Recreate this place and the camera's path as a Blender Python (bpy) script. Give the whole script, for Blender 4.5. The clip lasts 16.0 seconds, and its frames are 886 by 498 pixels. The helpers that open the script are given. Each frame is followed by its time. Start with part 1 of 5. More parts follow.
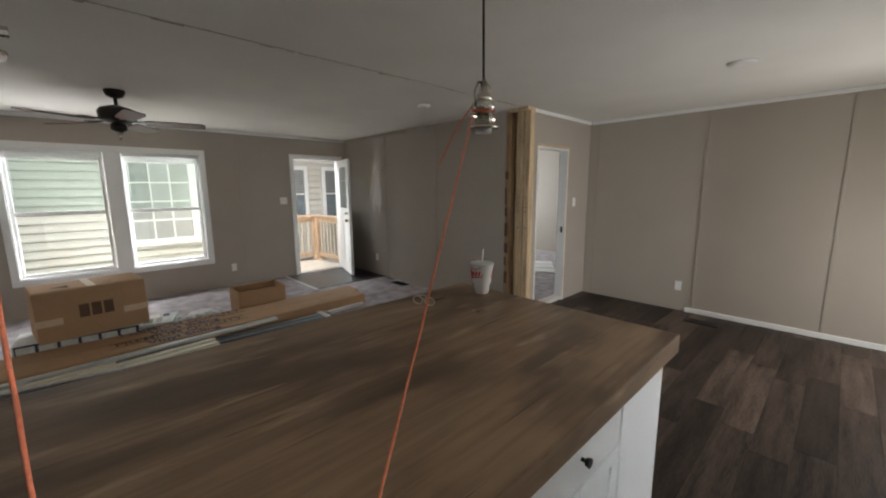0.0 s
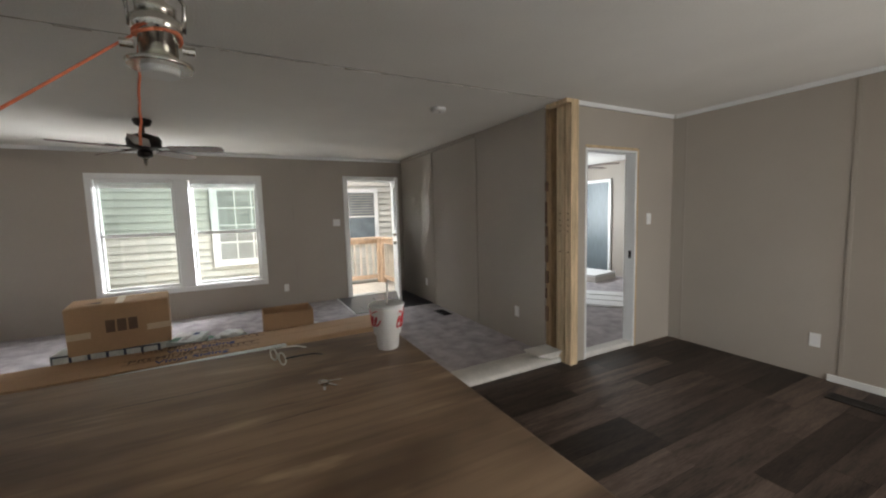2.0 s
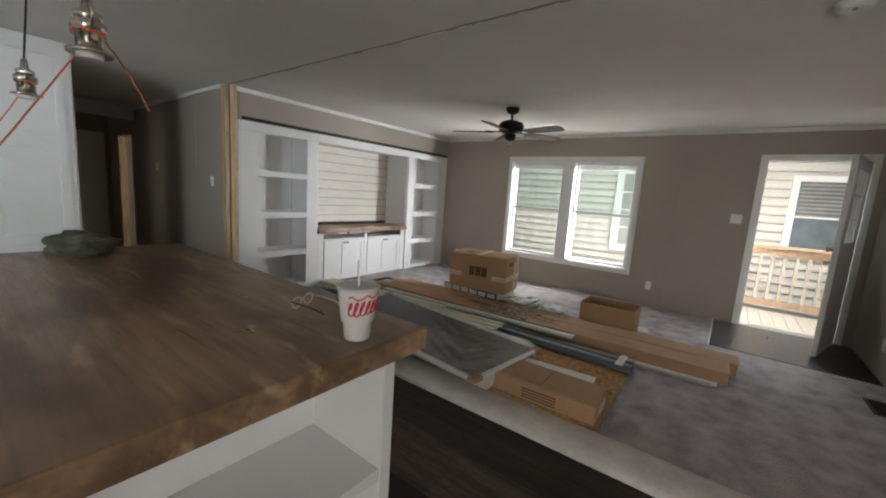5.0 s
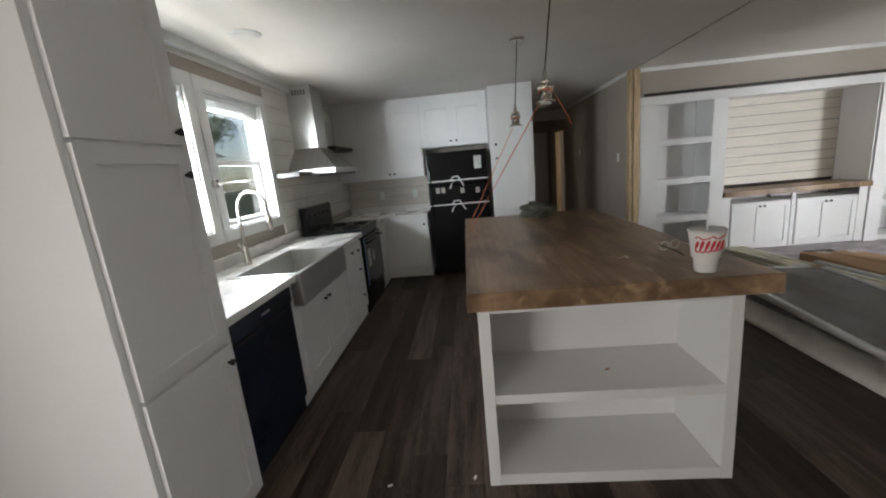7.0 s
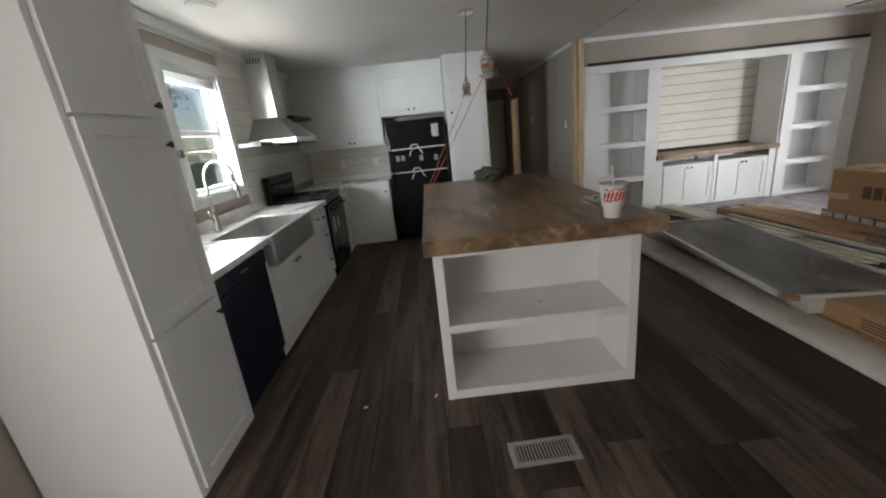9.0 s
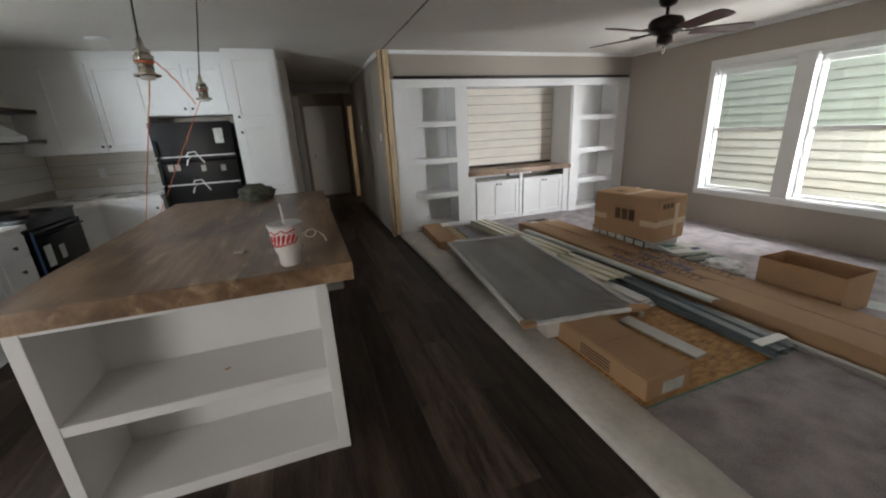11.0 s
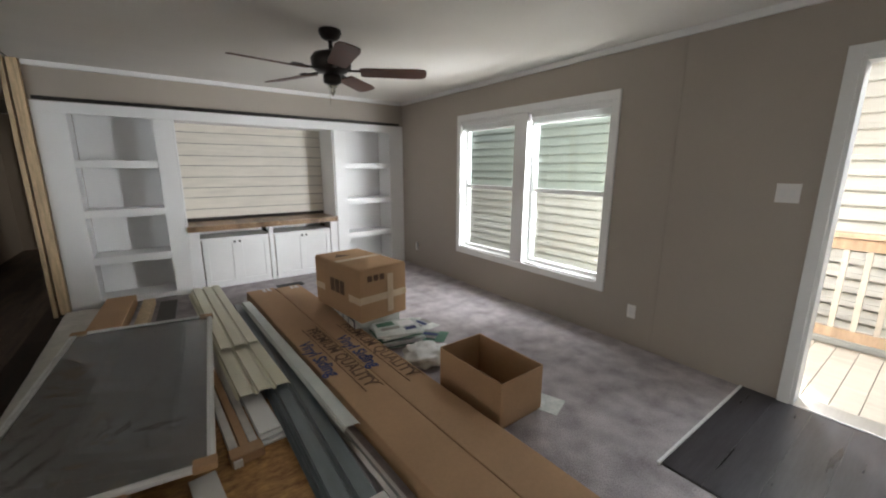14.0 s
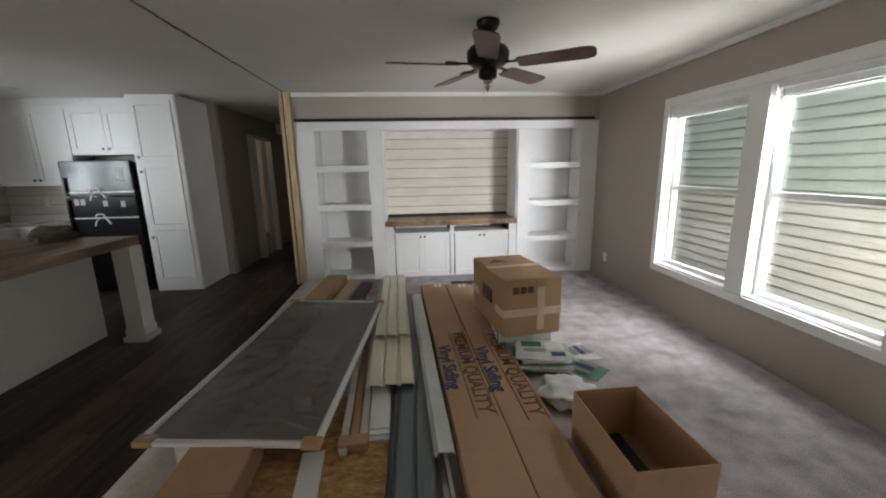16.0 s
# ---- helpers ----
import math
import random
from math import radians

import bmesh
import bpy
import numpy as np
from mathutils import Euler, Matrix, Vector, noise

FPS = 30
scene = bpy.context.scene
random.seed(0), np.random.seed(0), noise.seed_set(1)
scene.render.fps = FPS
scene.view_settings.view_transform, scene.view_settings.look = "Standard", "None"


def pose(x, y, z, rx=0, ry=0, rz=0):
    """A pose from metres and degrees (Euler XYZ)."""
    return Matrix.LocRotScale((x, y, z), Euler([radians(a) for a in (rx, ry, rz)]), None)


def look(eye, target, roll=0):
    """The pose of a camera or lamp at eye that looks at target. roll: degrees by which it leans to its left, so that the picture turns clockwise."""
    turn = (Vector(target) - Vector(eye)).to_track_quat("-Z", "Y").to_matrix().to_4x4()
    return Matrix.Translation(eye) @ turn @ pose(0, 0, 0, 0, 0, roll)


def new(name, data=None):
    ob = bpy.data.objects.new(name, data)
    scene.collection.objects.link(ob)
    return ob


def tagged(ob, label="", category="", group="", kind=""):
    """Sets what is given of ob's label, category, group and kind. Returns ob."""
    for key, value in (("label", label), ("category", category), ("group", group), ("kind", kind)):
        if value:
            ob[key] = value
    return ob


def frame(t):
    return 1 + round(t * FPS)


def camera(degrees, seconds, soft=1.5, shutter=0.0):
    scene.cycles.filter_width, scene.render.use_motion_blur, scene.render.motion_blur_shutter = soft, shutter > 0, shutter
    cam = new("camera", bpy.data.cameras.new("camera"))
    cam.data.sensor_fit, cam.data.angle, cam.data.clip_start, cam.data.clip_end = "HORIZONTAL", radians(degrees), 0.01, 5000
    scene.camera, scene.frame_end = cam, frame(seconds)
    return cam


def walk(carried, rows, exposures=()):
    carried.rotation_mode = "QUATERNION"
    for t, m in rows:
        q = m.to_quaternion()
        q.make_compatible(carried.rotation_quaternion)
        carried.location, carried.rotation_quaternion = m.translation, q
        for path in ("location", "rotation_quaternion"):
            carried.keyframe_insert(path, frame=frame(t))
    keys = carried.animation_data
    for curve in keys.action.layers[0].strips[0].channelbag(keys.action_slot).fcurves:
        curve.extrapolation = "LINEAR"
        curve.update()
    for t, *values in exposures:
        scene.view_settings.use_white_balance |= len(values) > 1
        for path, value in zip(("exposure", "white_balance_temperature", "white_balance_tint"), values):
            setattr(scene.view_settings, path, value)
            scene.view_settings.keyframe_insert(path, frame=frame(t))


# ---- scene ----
cam = camera(98.6, 16.0, soft=2.1)
PATH = [
    (0, (0.118, 0.115, 1.522), (-1.311, 1.478, 1.205), -0.4),
    (0.5, (0.126, 0.282, 1.483), (-1.597, 1.254, 1.188), 0.4),
    (1, (0.123, 0.645, 1.452), (-1.700, 1.432, 1.215), -0.7),
    (1.5, (0.188, 0.959, 1.462), (-1.605, 1.823, 1.266), -1.1),
    (2, (0.116, 1.256, 1.443), (-1.651, 2.174, 1.253), -1.6),
    (2.5, (-0.020, 1.584, 1.450), (-1.802, 2.471, 1.257), -1.8),
    (3, (-0.065, 1.879, 1.457), (-1.896, 2.660, 1.269), -1.0),
    (3.2, (-0.105, 1.972, 1.474), (-1.990, 2.604, 1.258), -0.2),
    (5.3, (-0.538, 2.634, 1.405), (-1.871, 1.174, 1.106), 3.3),
    (5.5, (-0.569, 2.635, 1.414), (-1.7, 1.013, 1.116), 2.4),
    (6, (-0.545, 2.852, 1.422), (-1.113, 0.951, 1.17), -1.5),
    (6.5, (-0.474, 3.016, 1.423), (-0.505, 1.037, 1.135), -3.5),
    (7, (-0.316, 3.252, 1.433), (-0.168, 1.3, 1.022), -5.4),
    (7.5, (-0.346, 3.488, 1.445), (-0.152, 1.563, 0.94), -6.3),
    (8, (-0.381, 3.634, 1.456), (-0.154, 1.722, 0.913), -6.5),
    (8.5, (-0.348, 3.65, 1.475), (-0.153, 1.74, 0.915), -6.4),
    (9, (-0.357, 3.565, 1.425), (-0.379, 1.65, 0.846), -6.2),
    (9.5, (-0.566, 3.526, 1.423), (-0.837, 1.639, 0.82), -6.2),
    (10, (-0.823, 3.495, 1.452), (-1.287, 1.646, 0.847), -4.5),
    (10.2, (-0.91, 3.466, 1.448), (-1.405, 1.627, 0.838), -4.1),
    (12.3, (-2.334, 3.171, 1.423), (-3.247, 1.469, 0.906), -2.1),
    (12.5, (-2.491, 3.206, 1.421), (-3.465, 1.524, 0.951), -2.4),
    (13, (-2.815, 3.319, 1.463), (-3.925, 1.71, 1.038), -2.8),
    (13.5, (-3.126, 3.298, 1.443), (-4.26, 1.702, 1.03), -2.5),
    (14, (-3.394, 3.276, 1.467), (-4.553, 1.7, 1.05), 0.2),
    (14.5, (-3.612, 3.297, 1.477), (-4.731, 1.692, 1.066), 0.5),
    (15, (-3.754, 3.202, 1.469), (-4.673, 1.475, 1.052), 0.3),
    (15.5, (-3.866, 3.116, 1.465), (-4.455, 1.252, 1.042), -0.4),
    (16, (-3.942, 3.147, 1.471), (-4.097, 1.196, 1.058), -1.1),
]
walk(cam, [(t, look(eye, target, roll)) for t, eye, target, roll in PATH], [(0, 0.66), (16, 0.66)])

# ---- world, sun, exposure ----
world = bpy.data.worlds.new("sky")
scene.world = world
world.use_nodes = True
wn = world.node_tree
sky = wn.nodes.new("ShaderNodeTexSky")
sky.sky_type, sky.sun_disc = "NISHITA", False
sky.sun_elevation, sky.sun_rotation = radians(58), radians(70)
wn.links.new(sky.outputs[0], wn.nodes["Background"].inputs[0])
wn.nodes["Background"].inputs[1].default_value = 0.052
sun = new("sun", bpy.data.lights.new("sun", "SUN"))
sun.data.energy, sun.data.angle, sun.data.color = 0.5, radians(0.5), (1.0, 0.95, 0.87)
sun.matrix_world = look((20, 8, 33), (0, 0, 0))


def fill_lamp(eye, target, w, h, watts, colour=(0.88, 0.95, 1.0)):
    """An added, unseen area lamp that stands in for daylight: sky, ground bounce or plain fill."""
    la = bpy.data.lights.new("daylight_fill", "AREA")
    la.shape, la.size, la.size_y, la.energy, la.color = "RECTANGLE", w, h, watts, colour
    ob = new("daylight_fill", la)
    ob.matrix_world = look(eye, target)
    return ob


fill_lamp((-7.15, 0.5, 2.75), (-5.2, 0.5, 0.7), 2.4, 0.9, 50, (0.95, 0.97, 1.0))
# Hidden lamp below the sill, aimed up for light bounced off sunlit ground.
fill_lamp((-7.25, 0.5, -0.25), (-5.0, 0.5, 1.5), 2.4, 0.7, 28, (1.0, 0.96, 0.90))
# Unseen lamp added between window and door to brighten bookcase and carpet.
fill_lamp((-7.3, 2.3, 1.4), (-4.3, -0.9, 0.8), 0.8, 1.9, 220, (0.94, 0.97, 1.0))
fill_lamp((-7.15, 3.25, 2.75), (-5.7, 3.25, 0.6), 1.2, 0.9, 70)
fill_lamp((2.15, 0.65, 2.9), (0.9, 0.65, 0.8), 1.9, 0.9, 85)
# Same added ground bounce, below the sink windows.
fill_lamp((2.25, 0.65, 0.2), (0.3, 0.65, 1.7), 1.9, 0.7, 60, (1.0, 0.97, 0.92))
# Next two: added lamps aimed slantwise through the sink windows as fill.
fill_lamp((2.6, 2.9, 1.6), (-0.4, -1.6, 1.5), 2.2, 1.6, 420)
fill_lamp((2.5, -1.5, 1.9), (-3.2, 3.8, 1.2), 1.3, 1.1, 260)
fill_lamp((1.50, 4.30, 0.95), (-0.5, 3.4, 0.55), 1.4, 1.4, 31, (1.0, 0.975, 0.93))
fill_lamp((-6.44, 6.9, 1.5), (-4.0, 6.9, 1.2), 1.3, 1.2, 42)
# Two warm lamps added inside the windowless rooms off the hall.
fill_lamp((-4.05, -4.3, 1.5), (-2.4, -4.3, 1.3), 1.2, 1.2, 11, (1.0, 0.93, 0.82))
fill_lamp((0.55, -4.4, 1.5), (-1.3, -4.4, 1.3), 1.2, 1.2, 11, (1.0, 0.93, 0.82))


# ---- materials ----
def mat(name, colour, rough=0.5, metal=0.0, var=0.08, scale=6.0, fine=60.0, bump=0.15, stretch=(1, 1, 1), spread=0.0, colour2=None, spec=0.5, depth=0.004, span=(0.3, 0.65)):
    """A surface with coarse and fine variation, a little relief, and a shift from piece to piece."""
    m = bpy.data.materials.new(name)
    m.use_nodes = True
    t = m.node_tree
    b = t.nodes["Principled BSDF"]
    b.inputs["Roughness"].default_value, b.inputs["Metallic"].default_value = rough, metal
    b.inputs["Specular IOR Level"].default_value = spec
    co = t.nodes.new("ShaderNodeTexCoord")
    mp = t.nodes.new("ShaderNodeMapping")
    mp.inputs["Scale"].default_value = stretch
    t.links.new(co.outputs["Object"], mp.inputs[0])
    src = mp.outputs[0]
    info = t.nodes.new("ShaderNodeObjectInfo")
    if spread:
        add = t.nodes.new("ShaderNodeVectorMath")
        add.operation = "MULTIPLY_ADD"
        t.links.new(info.outputs["Random"], add.inputs[0])
        add.inputs[1].default_value = (37, 53, 71)
        t.links.new(src, add.inputs[2])
        src = add.outputs[0]
    n1 = t.nodes.new("ShaderNodeTexNoise")
    n1.inputs["Scale"].default_value, n1.inputs["Detail"].default_value = scale, 4
    n2 = t.nodes.new("ShaderNodeTexNoise")
    n2.inputs["Scale"].default_value, n2.inputs["Detail"].default_value = fine, 3
    t.links.new(src, n1.inputs[0]), t.links.new(src, n2.inputs[0])
    mix = t.nodes.new("ShaderNodeMix")
    mix.data_type = "RGBA"
    c2 = colour2 or tuple(max(0.0, c * (1 - 3 * var)) for c in colour)
    hi = colour if colour2 else tuple(min(1.0, c * (1 + var)) for c in colour)
    mix.inputs["A"].default_value, mix.inputs["B"].default_value = (*c2, 1), (*hi, 1)
    ramp = t.nodes.new("ShaderNodeMapRange")
    ramp.inputs["From Min"].default_value, ramp.inputs["From Max"].default_value = span
    su = t.nodes.new("ShaderNodeMath")
    su.operation = "MULTIPLY_ADD"
    t.links.new(n2.outputs[0], su.inputs[0])
    su.inputs[1].default_value = 0.35
    sb = t.nodes.new("ShaderNodeMath")
    sb.operation = "MULTIPLY_ADD"
    t.links.new(n1.outputs[0], sb.inputs[0])
    sb.inputs[1].default_value, sb.inputs[2].default_value = 0.65, 0.0
    t.links.new(sb.outputs[0], su.inputs[2])
    t.links.new(su.outputs[0], ramp.inputs[0])
    t.links.new(ramp.outputs[0], mix.inputs["Factor"])
    out = mix.outputs["Result"]
    if spread:
        hs = t.nodes.new("ShaderNodeHueSaturation")
        mr = t.nodes.new("ShaderNodeMapRange")
        mr.inputs["To Min"].default_value, mr.inputs["To Max"].default_value = 1 - spread, 1 + spread
        t.links.new(info.outputs["Random"], mr.inputs[0])
        t.links.new(mr.outputs[0], hs.inputs["Value"])
        t.links.new(out, hs.inputs["Color"])
        out = hs.outputs[0]
    t.links.new(out, b.inputs["Base Color"])
    if bump:
        bp = t.nodes.new("ShaderNodeBump")
        bp.inputs["Strength"].default_value, bp.inputs["Distance"].default_value = bump, depth
        t.links.new(n2.outputs[0], bp.inputs["Height"])
        t.links.new(bp.outputs[0], b.inputs["Normal"])
    rr = t.nodes.new("ShaderNodeMapRange")
    rr.inputs["To Min"].default_value, rr.inputs["To Max"].default_value = max(0.02, rough - 0.08), min(1, rough + 0.08)
    t.links.new(n1.outputs[0], rr.inputs[0])
    t.links.new(rr.outputs[0], b.inputs["Roughness"])
    return m


def pane_mat(name, tint, gloss=0.07):
    m = bpy.data.materials.new(name)
    m.use_nodes = True
    t = m.node_tree
    t.nodes.remove(t.nodes["Principled BSDF"])
    tr, gl, mx = t.nodes.new("ShaderNodeBsdfTransparent"), t.nodes.new("ShaderNodeBsdfGlossy"), t.nodes.new("ShaderNodeMixShader")
    tr.inputs[0].default_value = (*tint, 1)
    gl.inputs["Roughness"].default_value = 0.02 if "glass" in name else 0.05
    mx.inputs[0].default_value = gloss
    t.links.new(tr.outputs[0], mx.inputs[1]), t.links.new(gl.outputs[0], mx.inputs[2])
    t.links.new(mx.outputs[0], t.nodes["Material Output"].inputs[0])
    return m


M_wall = mat("taupe_panel", (0.395, 0.347, 0.296), 0.62, var=0.03, scale=1.2, fine=220, bump=0.06)
M_batten = mat("taupe_batten", (0.375, 0.33, 0.28), 0.55, var=0.03, scale=3, fine=120, bump=0.05)
M_ceil = mat("ceiling_texture", (0.81, 0.785, 0.74), 0.85, var=0.025, scale=1.5, fine=85, bump=0.35, depth=0.006)
M_white = mat("white_paint", (0.80, 0.795, 0.79), 0.42, var=0.015, scale=3, fine=90, bump=0.04)
M_trim = mat("white_trim", (0.80, 0.80, 0.79), 0.4, var=0.015, scale=4, fine=90, bump=0.03)
M_ship = mat("cream_shiplap", (0.72, 0.67, 0.59), 0.5, var=0.05, scale=3, fine=50, bump=0.12, stretch=(1, 1, 7), spread=0.04)
M_shipw = mat("white_shiplap", (0.74, 0.72, 0.67), 0.45, var=0.03, scale=3, fine=50, bump=0.1, stretch=(1, 1, 7), spread=0.03)
M_plank = mat("dark_vinyl_plank", (0.108, 0.077, 0.061), 0.48, scale=2.2, fine=20, bump=0.12, stretch=(9, 0.8, 1), spread=0.6, colour2=(0.006, 0.0044, 0.004), spec=0.2)


def wood_laminate(name):
    """Brown printed wood: broad clouds, long grain along y, pale worn streaks and thin dark checks."""
    m = bpy.data.materials.new(name)
    m.use_nodes = True
    t = m.node_tree
    b = t.nodes["Principled BSDF"]
    co = t.nodes.new("ShaderNodeTexCoord")

    def grain(stretch, scale, detail, lo, hi, shift=0.0):
        mp = t.nodes.new("ShaderNodeMapping")
        mp.inputs["Scale"].default_value, mp.inputs["Location"].default_value = stretch, (shift, shift, shift)
        n = t.nodes.new("ShaderNodeTexNoise")
        n.inputs["Scale"].default_value, n.inputs["Detail"].default_value, n.inputs["Distortion"].default_value = scale, detail, 0.25
        r = t.nodes.new("ShaderNodeMapRange")
        r.interpolation_type = "SMOOTHSTEP"
        r.inputs["From Min"].default_value, r.inputs["From Max"].default_value = lo, hi
        t.links.new(co.outputs["Object"], mp.inputs[0]), t.links.new(mp.outputs[0], n.inputs[0]), t.links.new(n.outputs[0], r.inputs[0])
        return r.outputs[0]

    def blend(fac, base, colour, strength=1.0):
        k = t.nodes.new("ShaderNodeMath")
        k.operation = "MULTIPLY"
        t.links.new(fac, k.inputs[0])
        k.inputs[1].default_value = strength
        x = t.nodes.new("ShaderNodeMix")
        x.data_type = "RGBA"
        t.links.new(k.outputs[0], x.inputs["Factor"])
        if isinstance(base, tuple):
            x.inputs["A"].default_value = (*base, 1)
        else:
            t.links.new(base, x.inputs["A"])
        x.inputs["B"].default_value = (*colour, 1)
        return x.outputs["Result"]

    c = blend(grain((2.2, 0.8, 2.2), 2.0, 3, 0.34, 0.64), (0.135, 0.082, 0.048), (0.36, 0.235, 0.142))
    c = blend(grain((13, 0.7, 13), 3.0, 6, 0.38, 0.66, 3.1), c, (0.085, 0.050, 0.031), 0.30)
    c = blend(grain((5, 0.9, 5), 2.6, 5, 0.56, 0.76, 7.7), c, (0.58, 0.41, 0.25), 0.75)
    c = blend(grain((26, 0.9, 26), 2.2, 3, 0.67, 0.74, 5.5), c, (0.04, 0.022, 0.014), 0.55)
    t.links.new(c, b.inputs["Base Color"])
    fine = grain((60, 3, 60), 4, 3, 0.2, 0.8)
    rr = t.nodes.new("ShaderNodeMapRange")
    rr.inputs["To Min"].default_value, rr.inputs["To Max"].default_value = 0.27, 0.40
    t.links.new(fine, rr.inputs[0]), t.links.new(rr.outputs[0], b.inputs["Roughness"])
    b.inputs["Specular IOR Level"].default_value = 0.36
    bp = t.nodes.new("ShaderNodeBump")
    bp.inputs["Strength"].default_value, bp.inputs["Distance"].default_value = 0.06, 0.002
    t.links.new(fine, bp.inputs["Height"]), t.links.new(bp.outputs[0], b.inputs["Normal"])
    return m


M_top = wood_laminate("brown_laminate")
M_carpet = mat("grey_carpet", (0.57, 0.525, 0.535), 0.95, scale=6.5, fine=120, bump=1.0, colour2=(0.25, 0.22, 0.225), depth=0.012, spec=0.1, span=(0.28, 0.66))
M_pad = mat("white_poly_edge", (0.70, 0.67, 0.62), 0.5, var=0.07, scale=6, fine=30, bump=0.5, depth=0.01)
M_lino = mat("dark_entry_vinyl", (0.052, 0.048, 0.054), 0.3, scale=2, fine=12, bump=0.1, stretch=(0.9, 9, 1), spread=0.15, colour2=(0.022, 0.019, 0.021))
M_stud = mat("raw_pine", (0.62, 0.46, 0.28), 0.7, var=0.16, scale=6, fine=40, bump=0.3, stretch=(6, 6, 0.5), spread=0.1)
M_studd = mat("old_pine", (0.36, 0.23, 0.12), 0.75, var=0.2, scale=5, fine=40, bump=0.3, stretch=(6, 6, 0.5))
M_black = mat("black_enamel", (0.009, 0.009, 0.010), 0.18, var=0.1, scale=3, fine=60, bump=0.01, spec=0.22)
M_dw = mat("navy_black_enamel", (0.012, 0.017, 0.034), 0.22, var=0.1, scale=3, fine=60, bump=0.02, spec=0.2)
M_matt = mat("matt_black_metal", (0.02, 0.018, 0.017), 0.45, 0.4, var=0.1, bump=0.03)
M_steel = mat("brushed_steel", (0.58, 0.57, 0.55), 0.36, 1.0, var=0.04, scale=4, fine=90, bump=0.02, stretch=(1, 14, 1))
M_nickel = mat("nickel", (0.66, 0.63, 0.57), 0.22, 1.0, var=0.05, bump=0.02)
M_counter = mat("white_marble_laminate", (0.80, 0.78, 0.75), 0.28, scale=5, fine=26, bump=0.02, colour2=(0.735, 0.715, 0.69))
M_card = mat("cardboard", (0.46, 0.285, 0.155), 0.75, var=0.045, scale=3, fine=60, bump=0.08, stretch=(1, 1, 1), spread=0.06)
# The cardboard brown, darkened for the bottom of the open box.
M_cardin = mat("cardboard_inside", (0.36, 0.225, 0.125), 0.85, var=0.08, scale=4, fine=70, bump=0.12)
M_tape = mat("packing_tape", (0.66, 0.52, 0.36), 0.3, var=0.05, scale=9, fine=50, bump=0.1)
M_print = mat("dark_blue_ink", (0.05, 0.065, 0.17), 0.7, var=0.15, bump=0.0)
M_printb = mat("brown_ink", (0.15, 0.085, 0.05), 0.75, var=0.15, bump=0.0)
M_cream = mat("cream_vinyl_siding", (0.74, 0.71, 0.56), 0.45, var=0.03, scale=4, fine=60, bump=0.06, stretch=(6, 1, 1))
M_slate = mat("slate_vinyl_siding", (0.16, 0.19, 0.205), 0.4, var=0.08, scale=4, fine=60, bump=0.08, stretch=(8, 1, 1))
M_pale = mat("pale_vinyl_trim", (0.60, 0.63, 0.60), 0.4, var=0.04, bump=0.05)
M_osb = mat("osb_chips", (0.62, 0.36, 0.14), 0.75, scale=14, fine=46, bump=0.5, stretch=(1, 2.2, 1), colour2=(0.20, 0.085, 0.03))
M_fan = mat("oil_bronze", (0.022, 0.017, 0.015), 0.38, 0.6, var=0.1, bump=0.03)
M_blade = mat("walnut_blade", (0.13, 0.055, 0.038), 0.42, var=0.16, scale=8, fine=40, bump=0.05, stretch=(0.7, 7, 1))
M_orange = mat("orange_twine", (0.72, 0.20, 0.10), 0.8, var=0.1, scale=40, fine=200, bump=0.3)
M_cup = mat("foam_cup", (0.83, 0.81, 0.78), 0.55, var=0.015, bump=0.05)
M_red = mat("red_print", (0.62, 0.03, 0.04), 0.5, var=0.05, bump=0.0)
M_cloth = mat("olive_canvas", (0.10, 0.105, 0.075), 0.9, var=0.2, scale=12, fine=120, bump=0.5)
M_paper = mat("printed_paper", (0.70, 0.70, 0.66), 0.6, var=0.1, scale=14, fine=60, bump=0.05, colour2=(0.40, 0.45, 0.42))
M_green = mat("green_paper", (0.10, 0.22, 0.15), 0.6, var=0.1, bump=0.05)
M_bag = mat("white_plastic_bag", (0.72, 0.72, 0.70), 0.35, var=0.06, scale=9, fine=40, bump=0.5, depth=0.01)
M_film = pane_mat("clear_plastic_film", (0.88, 0.88, 0.88), 0.15)
ft = M_film.node_tree
f_df, f_mx = ft.nodes.new("ShaderNodeBsdfDiffuse"), ft.nodes.new("ShaderNodeMixShader")
f_df.inputs[0].default_value = (0.75, 0.75, 0.75, 1)
f_mx.inputs[0].default_value = 0.05
f_src = ft.nodes["Material Output"].inputs[0].links[0].from_socket
ft.links.new(f_src, f_mx.inputs[1]), ft.links.new(f_df.outputs[0], f_mx.inputs[2])
ft.links.new(f_mx.outputs[0], ft.nodes["Material Output"].inputs[0])
M_mesh = bpy.data.materials.new("insect_mesh")
M_mesh.use_nodes = True
mt = M_mesh.node_tree
mt.nodes.remove(mt.nodes["Principled BSDF"])
m_tr, m_df, m_mx = mt.nodes.new("ShaderNodeBsdfTransparent"), mt.nodes.new("ShaderNodeBsdfDiffuse"), mt.nodes.new("ShaderNodeMixShader")
m_df.inputs[0].default_value = (0.15, 0.145, 0.14, 1)
m_mx.inputs[0].default_value = 0.60
mt.links.new(m_tr.outputs[0], m_mx.inputs[1]), mt.links.new(m_df.outputs[0], m_mx.inputs[2])
mt.links.new(m_mx.outputs[0], mt.nodes["Material Output"].inputs[0])
M_glass = pane_mat("clear_glass", (0.93, 0.95, 0.94))
# Green tint puts the shade of the neighbour's upper wall into the upper panes.
M_glass_shade = pane_mat("green_shade_glass", (0.80, 0.87, 0.85), 0.07)
